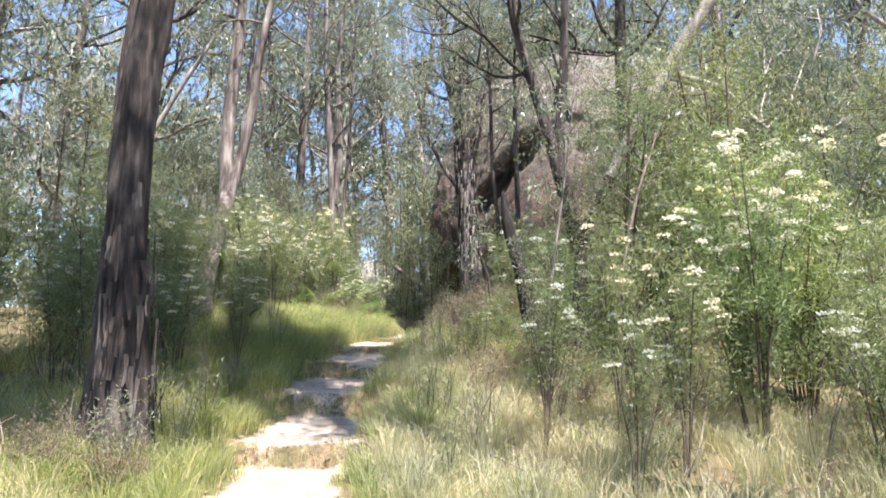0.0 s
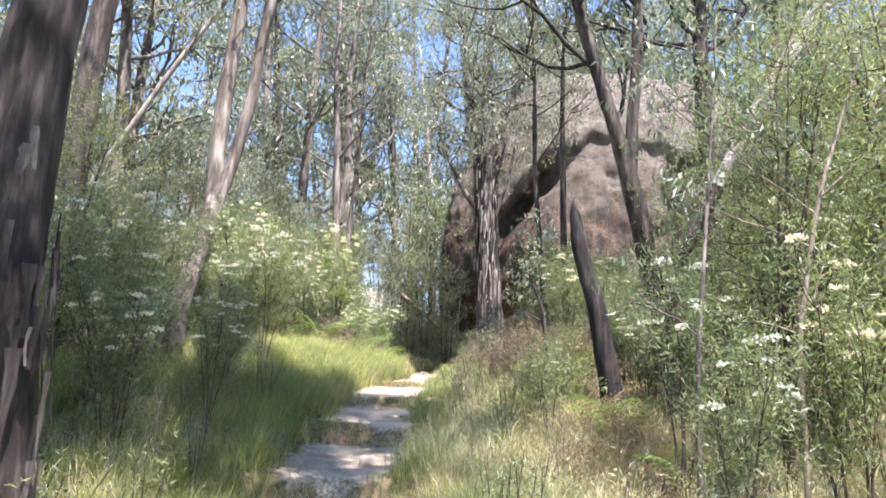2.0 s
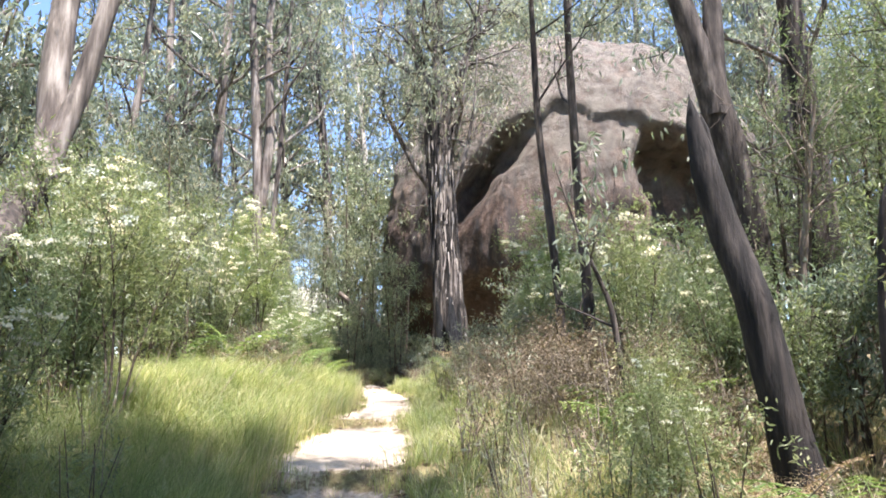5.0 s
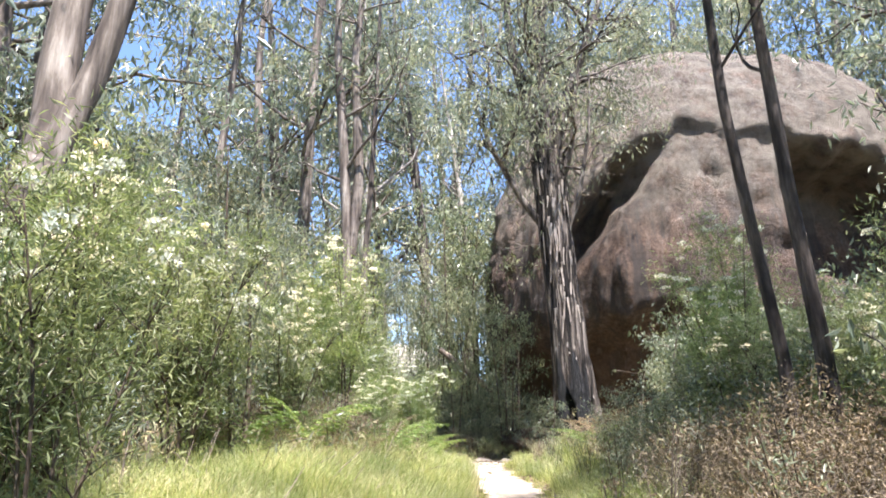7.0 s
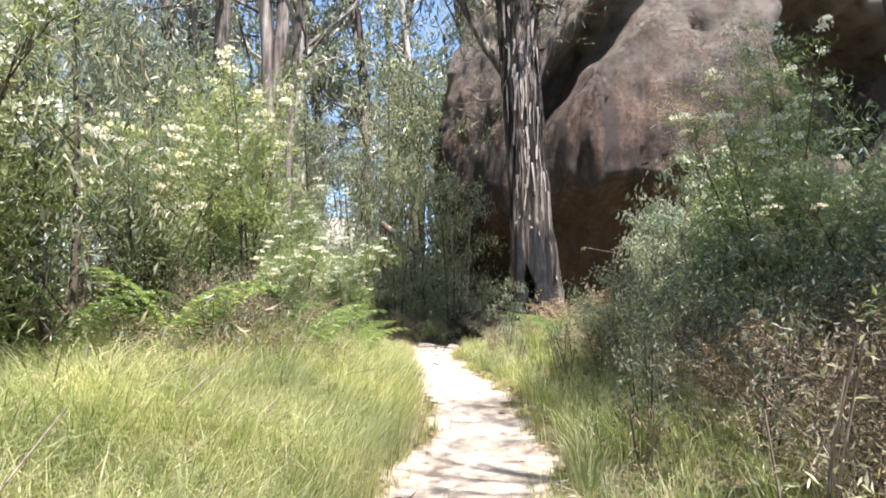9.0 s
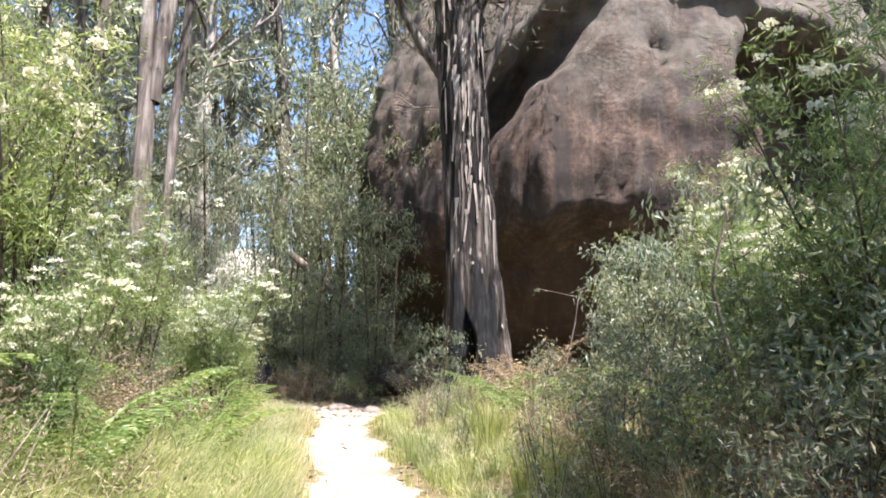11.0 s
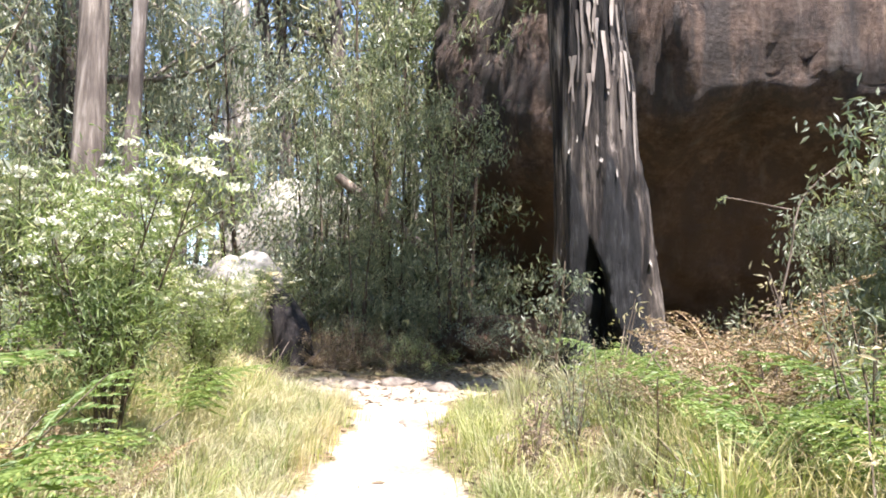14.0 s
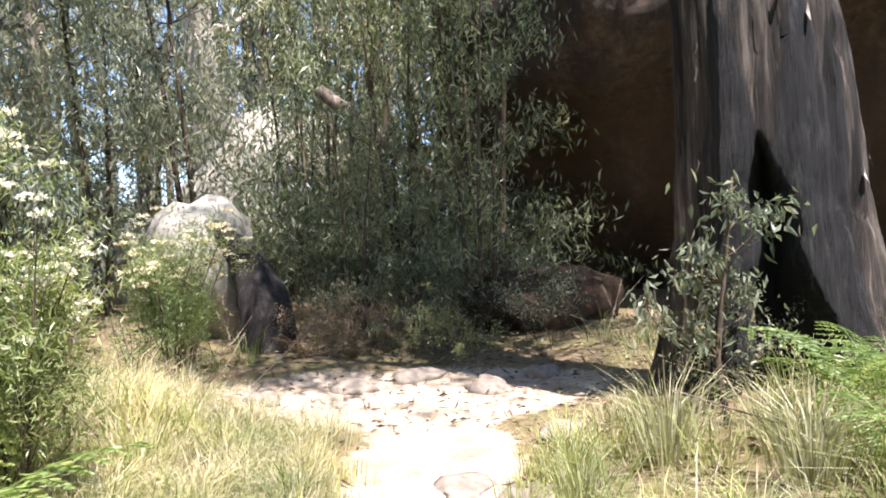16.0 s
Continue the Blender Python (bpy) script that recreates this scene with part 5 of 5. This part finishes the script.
for x, y, h, b, m, lab in ((0.12, 26.3, 0.6, 120, GRASS_DRY, "rushy half-dry tussock with arching blades"), (0.35, 22.6, 0.6, 200, GRASS_GREEN, "upright green tussock beside the track"),
                           (1.55, 13.3, 0.8, 320, GRASS_GREEN, "broad bright green tussock on the bank"), (1.95, 13.9, 0.7, 240, GRASS_GREEN, "bright green tussock on the bank"),
                           (1.25, 12.4, 0.7, 220, GRASS_GREEN, "bright green tussock under the burnt trunk"), (0.45, 25.6, 0.5, 180, GRASS_DRY, "dry tussock of bent straw"),
                           (0.2, 20.5, 0.5, 200, GRASS_GREEN, "soft green tussock at the track edge"), (-0.1, 17.0, 0.5, 200, GRASS_GREEN, "soft green tussock at the track edge"),
                           (-0.2, 7.2, 0.55, 260, GRASS_GREEN, "dark green tussock overhanging the track"), (-0.35, 8.3, 0.45, 220, GRASS_GREEN, "dark green tussock overhanging the track"),
                           (-2.5, 7.1, 0.5, 240, GRASS_GREEN, "green tussock at the track edge"), (-2.7, 11.6, 0.5, 240, GRASS_GREEN, "green tussock in the shade")):
    tussock(x, y, h, b, m, lab)


def fern(fronds, size, material, label, limp=0.4, mess=0.12, m=13):
    """Bracken: arching fronds with paired, cut leaflets."""
    ob = thing("bracken", (0, 0, 0), label, "fern", "bracken")
    for k in range(fronds):
        heap = Heap()
        a = 6.28 * k / fronds + R.uniform(-0.4, 0.4)
        ln = size * R.uniform(0.7, 1.1)
        out = np.array([math.cos(a), math.sin(a), 0])
        side = unit(np.array([-math.sin(a), math.cos(a), 0]) + R.normal(scale=2.2 * mess, size=3))
        s = np.linspace(0, 1, 14)
        reach = ln * (1 - 1.8 * max(mess - 0.12, 0) * R.uniform()) * (0.22 * s + 0.5 * s ** 2)
        lift = ln * (R.uniform(0.85, 1.1) * s - limp * 1.1 * s ** 2.4)
        pts = out * reach[:, None] + np.array([0, 0, 1.0]) * lift[:, None]
        heap.tube(pts, np.linspace(0.006, 0.002, 14), 3)
        for i in range(4, 14):
            w = ln * 0.3 * (1 - ((i - 4) / 10.5)) ** 0.8 + 0.02
            for sg in (-1, 1):
                f = np.linspace(0.08, 1, m)
                way = unit(side * sg + out * 0.35 + np.array([0, 0, -0.15 - limp * 0.3]))
                at = pts[i] + way * (w * f)[:, None]
                for e in (-1, 1):
                    leaf_way = unit(out * e + way * 0.5)
                    heap.leaves(at, np.tile(leaf_way, (m, 1)) + R.normal(scale=mess, size=(m, 3)), 0.26 * w * (1.1 - f) + 0.012, 0.042 * w + 0.005, 0.1)
        part("frond", heap, material, ob)
    return ob


fg = put(fern(6, 1.1, FERN_GREEN, "fresh green bracken fern"), -2.6, 19.6)
fr = put(fern(8, 0.9, FERN_RUST, "rust-brown dead bracken in a heap", 0.3, 0.42, 7), 1.25, 24.5, 1.35)
for ob, rows in ((fg, [(-3.6, 18.6, 1.35), (-4.4, 18.2, 1.2), (1.0, 26.0, 0.8), (0.9, 23.2, 0.9), (1.5, 22.9, 0.9), (-2.3, 21.4, 0.9), (-2.4, 22.4, 1.0), (-2.9, 22.0, 1.1), (0.75, 25.3, 0.7), (1.3, 25.9, 0.75), (0.95, 24.5, 0.8), (1.7, 23.6, 0.9), (1.05, 22.6, 0.8), (2.2, 22.1, 1.0), (-3.7, 24.2, 1.1), (-2.6, 24.9, 0.8), (1.35, 10.4, 0.9), (1.0, 12.6, 1.0), (-4.1, 20.1, 1.1), (2.0, 19.9, 0.9), (1.4, 26.3, 0.6), (-4.6, 23.3, 1.0), (1.6, 8.9, 0.8), (1.8, 21.2, 0.8)]),
                 (fr, [(1.5, 24.2, 1.1), (1.7, 24.9, 0.9), (0.95, 23.6, 0.9), (0.75, 24.3, 0.6), (1.6, 25.4, 0.8), (2.1, 24.4, 0.9), (1.0, 18.4, 0.8), (1.5, 17.6, 0.9), (1.9, 18.8, 0.8), (0.9, 16.2, 0.9), (1.3, 15.2, 0.9), (0.6, 15.0, 0.7), (2.6, 15.6, 0.9), (0.7, 17.2, 0.8), (2.7, 18.0, 1.0), (1.4, 19.1, 0.9), (2.2, 20.4, 0.9), (0.6, 19.4, 0.7), (1.6, 16.2, 1.0), (1.9, 12.9, 0.8), (2.4, 14.0, 0.9), (0.8, 14.0, 0.7), (2.3, 16.8, 0.9), (1.2, 20.0, 0.8), (-2.9, 18.7, 0.8), (-4.6, 18.7, 1.0), (-3.2, 21.3, 0.9), (-3.8, 21.9, 0.9), (-5.2, 20.6, 1.0), (-2.7, 22.8, 0.7), (-3.3, 23.2, 0.8), (-2.9, 20.4, 0.9), (-3.4, 18.2, 0.9), (-3.8, 19.6, 0.9), (-1.9, 30.2, 0.8), (-2.4, 29.9, 0.8), (-1.3, 30.4, 0.7), (1.3, 11.2, 0.7), (1.6, 12.0, 0.7), (0.9, 10.6, 0.6), (-4.9, 19.4, 1.0), (-2.3, 23.3, 0.5), (0.6, 21.5, 0.6), (1.7, 14.4, 0.8), (1.1, 13.9, 0.7)])):
    for x, y, s in rows:
        again(ob, x, y, s * (0.65 if y > 29 else 1.0), R.uniform(0, 360))

# a leaning bare twig with a few leaves, and a grey stub
twig = thing("bare_twig", P(2.3, 26.0), "thin bent bare twig with a few leaves", "sapling")
o = np.array(twig.location)
pts = bent(np.array([(2.3, 26.0, o[2]), (2.36, 25.95, 3.1), (2.5, 25.9, 3.6), (2.55, 25.9, 4.1), (2.8, 25.9, 4.35), (3.05, 25.9, 4.5)]) - o, 16, 0.015)
arm = bent(np.array([(2.54, 25.9, 4.05), (2.2, 25.9, 4.12), (1.92, 25.9, 4.16)]) - o, 8, 0.01)
part("stem", Heap().tube(pts, np.linspace(0.014, 0.005, 16), 6).mesh("stem", True), WOOD_DEAD, twig)
part("arm", Heap().tube(arm, np.linspace(0.007, 0.004, 8), 5).mesh("arm", True), WOOD_DEAD, twig)
lv = Heap()
hang_leaves(lv, [pts[-1], pts[-3], pts[-4], pts[-5]], 14, 0.09, 0.12, 0.03)
hang_leaves(lv, [arm[-1]], 7, 0.05, 0.1, 0.028)
part("foliage", lv, LEAF_GREY, twig)
heap, pts, rad = rough_stem([(2.55, 16.2, gz(2.55, 16.2) - 0.1), (2.5, 16.2, gz(2.55, 16.2) + 0.5), (2.4, 16.2, gz(2.55, 16.2) + 1.05)], [0.09, 0.065, 0.05], 18, 12, 0.12)
tagged(part("dead_stub", heap.mesh("dead_stub", True), WOOD_DEAD), "grey broken stub of a dead sapling", "stump")


def bare_sapling(label, places, radii, bark, shoots, leaf=None, reach=0.9):
    """A thin sapling, all but leafless, with wiry side shoots."""
    base = np.array(P(*places[0]))
    ob = thing("bare_sapling", base, label, "sapling", "bare saplings")
    heap, pts, rad = rough_stem([np.zeros(3)] + [np.array(p) - base for p in places[1:]], radii, 30, 8, 0.06, 0.012)
    part("stem", heap.mesh("stem", True), bark, ob)
    tips = []
    for k in range(shoots):
        i = int(R.uniform(0.35, 0.97) * 29)
        a = R.uniform(0, 6.28)
        twigs = Heap()
        sprout(twigs, pts[i], (math.cos(a), math.sin(a), R.uniform(0.2, 1.0)), reach * R.uniform(0.5, 1.1), rad[i] * 0.5, 2, tips, 0.15, 4, 2)
        part("branch", twigs.mesh("branch", True), bark, ob)
    if leaf:
        leaves = Heap()
        hang_leaves(leaves, tips, 3, 0.1, 0.1, 0.03)
        part("foliage", leaves, leaf, ob)
    return ob


bare_sapling("slim pale grey sapling with wiry bare branches", [(1.25, 7.75), (1.3, 7.8, 2.1), (1.45, 8.0, 3.0), (1.65, 8.3, 4.2), (1.8, 8.5, 5.4)], [0.024, 0.019, 0.016, 0.012, 0.006], BARK_GREY, 12, LEAF_GREY)
bare_sapling("slim leaning grey sapling with few leaves", [(2.2, 8.1), (2.2, 8.1, 2.4), (2.5, 8.2, 3.6), (3.0, 8.3, 5.0)], [0.028, 0.022, 0.017, 0.007], WOOD_DEAD, 8, LEAF_GREY)
bare_sapling("dark spindly forked sapling in dead bracken", [(0.98, 12.75), (0.97, 12.75, 2.4), (0.88, 12.75, 3.0), (0.62, 12.8, 3.6), (0.45, 12.9, 4.3)], [0.034, 0.03, 0.026, 0.014, 0.006], BARK_DARK, 5, LEAF_GREY, 0.6)
bare_sapling("tangled dead sapling with many fine grey twigs", [(3.0, 13.2), (2.95, 13.2, 3.0), (3.1, 13.1, 4.2), (3.2, 13.0, 5.2)], [0.05, 0.04, 0.03, 0.012], WOOD_DEAD, 16, None, 1.1)
bare_sapling("bent grey sapling with thin dead twigs", [(1.9, 20.4), (1.85, 20.4, 3.0), (1.6, 20.3, 3.7), (1.7, 20.2, 4.3)], [0.022, 0.018, 0.014, 0.006], WOOD_DEAD, 7, LEAF_GREY, 0.6)

# fallen leaves
n = 26000
y = R.uniform(2, 32, n)
x = np.interp(y, PATH_Y, PATH_X) + R.normal(scale=2.6, size=n)
keep = (trodden(x, y) < 0.4) | (R.uniform(size=n) < 0.008) | ((y > 27.5) & (R.uniform(size=n) < 0.4))
x, y = x[keep], y[keep]
at = np.stack([x, y, ground_z(x, y) + R.uniform(0.004, 0.03, len(x))], 1)
way = np.stack([R.normal(size=len(x)), R.normal(size=len(x)), R.normal(scale=0.22, size=len(x))], 1)
tagged(part("leaf_litter", Heap().leaves(at, way, R.uniform(0.05, 0.13, len(x)), R.uniform(0.015, 0.03, len(x))), LITTER), "scattered dry gum leaves", "leaf litter", kind="stuff")

# fallen sticks and dry stalks on the banks
heap = Heap()
for _ in range(420):
    y = R.uniform(5, 31)
    side = R.choice([-1, 1])
    x = np.interp(y, PATH_Y, PATH_X) + side * R.uniform(1.4, 3.4)
    z = gz(x, y)
    a, up = R.uniform(0, 6.28), R.uniform(0.0, 1.6)
    d = unit((math.cos(a), math.sin(a), up))
    ln = R.uniform(0.3, 0.9)
    p = np.array([x, y, z])
    heap.tube([p, p + d * ln * 0.5 + R.normal(scale=0.03, size=3), p + d * ln], [0.006, 0.005, 0.003], 4)
tagged(part("fallen_sticks", heap, WOOD_DEAD), "tangle of dry sticks and stalks", "sticks", kind="stuff")


# ---- stones, logs, stump ----
def stone(x, y, sx, sy, sz, label, material=None, name="stone", sink=0.35):
    bm = bmesh.new()
    bmesh.ops.create_icosphere(bm, subdivisions=3, radius=1.0)
    o = Vector((R.uniform(0, 50), R.uniform(0, 50), R.uniform(0, 50)))
    for v in bm.verts:
        k = 1 + 0.45 * noise.noise(v.co * 1.4 + o) + 0.16 * noise.noise(v.co * 3.7 + o)
        v.co = Vector((v.co.x * sx * k, v.co.y * sy * k, v.co.z * sz * k))
    me = bpy.data.meshes.new(name)
    bm.to_mesh(me)
    bm.free()
    for p in me.polygons:
        p.use_smooth = True
    ob = part(name, me, material or STONE)
    ob.location = (x, y, gz(x, y) + sz * (1 - 2 * sink))
    ob.rotation_euler = (0, 0, R.uniform(0, 6.28))
    return tagged(ob, label, "stone", "stones of the track" if name == "stone" else "")


for x, y, sx, sy, sz in ((-0.55, 28.75, 0.25, 0.18, 0.1), (0.0, 29.15, 0.22, 0.16, 0.08), (-1.75, 28.9, 0.24, 0.16, 0.09), (-0.9, 26.55, 0.22, 0.15, 0.03), (-0.6, 26.2, 0.17, 0.13, 0.025),
                         (-2.4, 28.3, 0.16, 0.12, 0.09), (-2.55, 27.4, 0.13, 0.1, 0.09), (-1.15, 29.3, 0.3, 0.18, 0.09), (-0.2, 27.2, 0.2, 0.14, 0.05), (-1.5, 19.9, 0.1, 0.1, 0.07), (-1.75, 23.9, 0.12, 0.09, 0.08), (-0.35, 19.1, 0.09, 0.07, 0.05), (-0.22, 25.0, 0.13, 0.1, 0.09)):
    stone(x, y, sx, sy, sz, "weathered brown stone set in the dirt", None, "stone", 0.5)
stone(-4.0, 38.0, 2.3, 1.6, 2.4, "pale granite boulder half hidden by saplings", GRANITE_PALE, "far_boulder", 0.2)
stone(-3.9, 31.6, 0.9, 0.7, 1.15, "pale weathered granite boulder behind flowering shrubs", GRANITE_PALE, "far_boulder", 0.25)
stone(-6.5, 36.0, 1.6, 1.2, 1.0, "low pale granite boulder in the scrub", GRANITE_PALE, "far_boulder", 0.3)
stone(0.5, 31.7, 1.0, 0.7, 0.55, "dark rounded boulder in deep shade", GRANITE, "shaded_boulder", 0.3)

heap, pts, rad = rough_stem([(-2.5, 32.4, 5.5), (-2.05, 32.4, 5.15), (-1.5, 32.5, 4.7), (-0.3, 33.2, 3.8), (0.6, 33.8, 2.2)], [0.09, 0.1, 0.1, 0.1, 0.1], 24, 14, 0.05)
tagged(part("leaning_log", heap.mesh("leaning_log", True), WOOD_DEAD), "fallen mossy log propped against saplings", "log")
heap, pts, rad = rough_stem([(-2.75, 30.4, 1.9), (-2.85, 30.6, 2.6), (-3.15, 30.9, 3.2), (-3.6, 31.2, 3.6)], [0.36, 0.3, 0.2, 0.1], 26, 18, 0.12)
tagged(part("burnt_stump", heap.mesh("burnt_stump", True), BARK_BURNT), "charred leaning stump of an old tree", "stump")
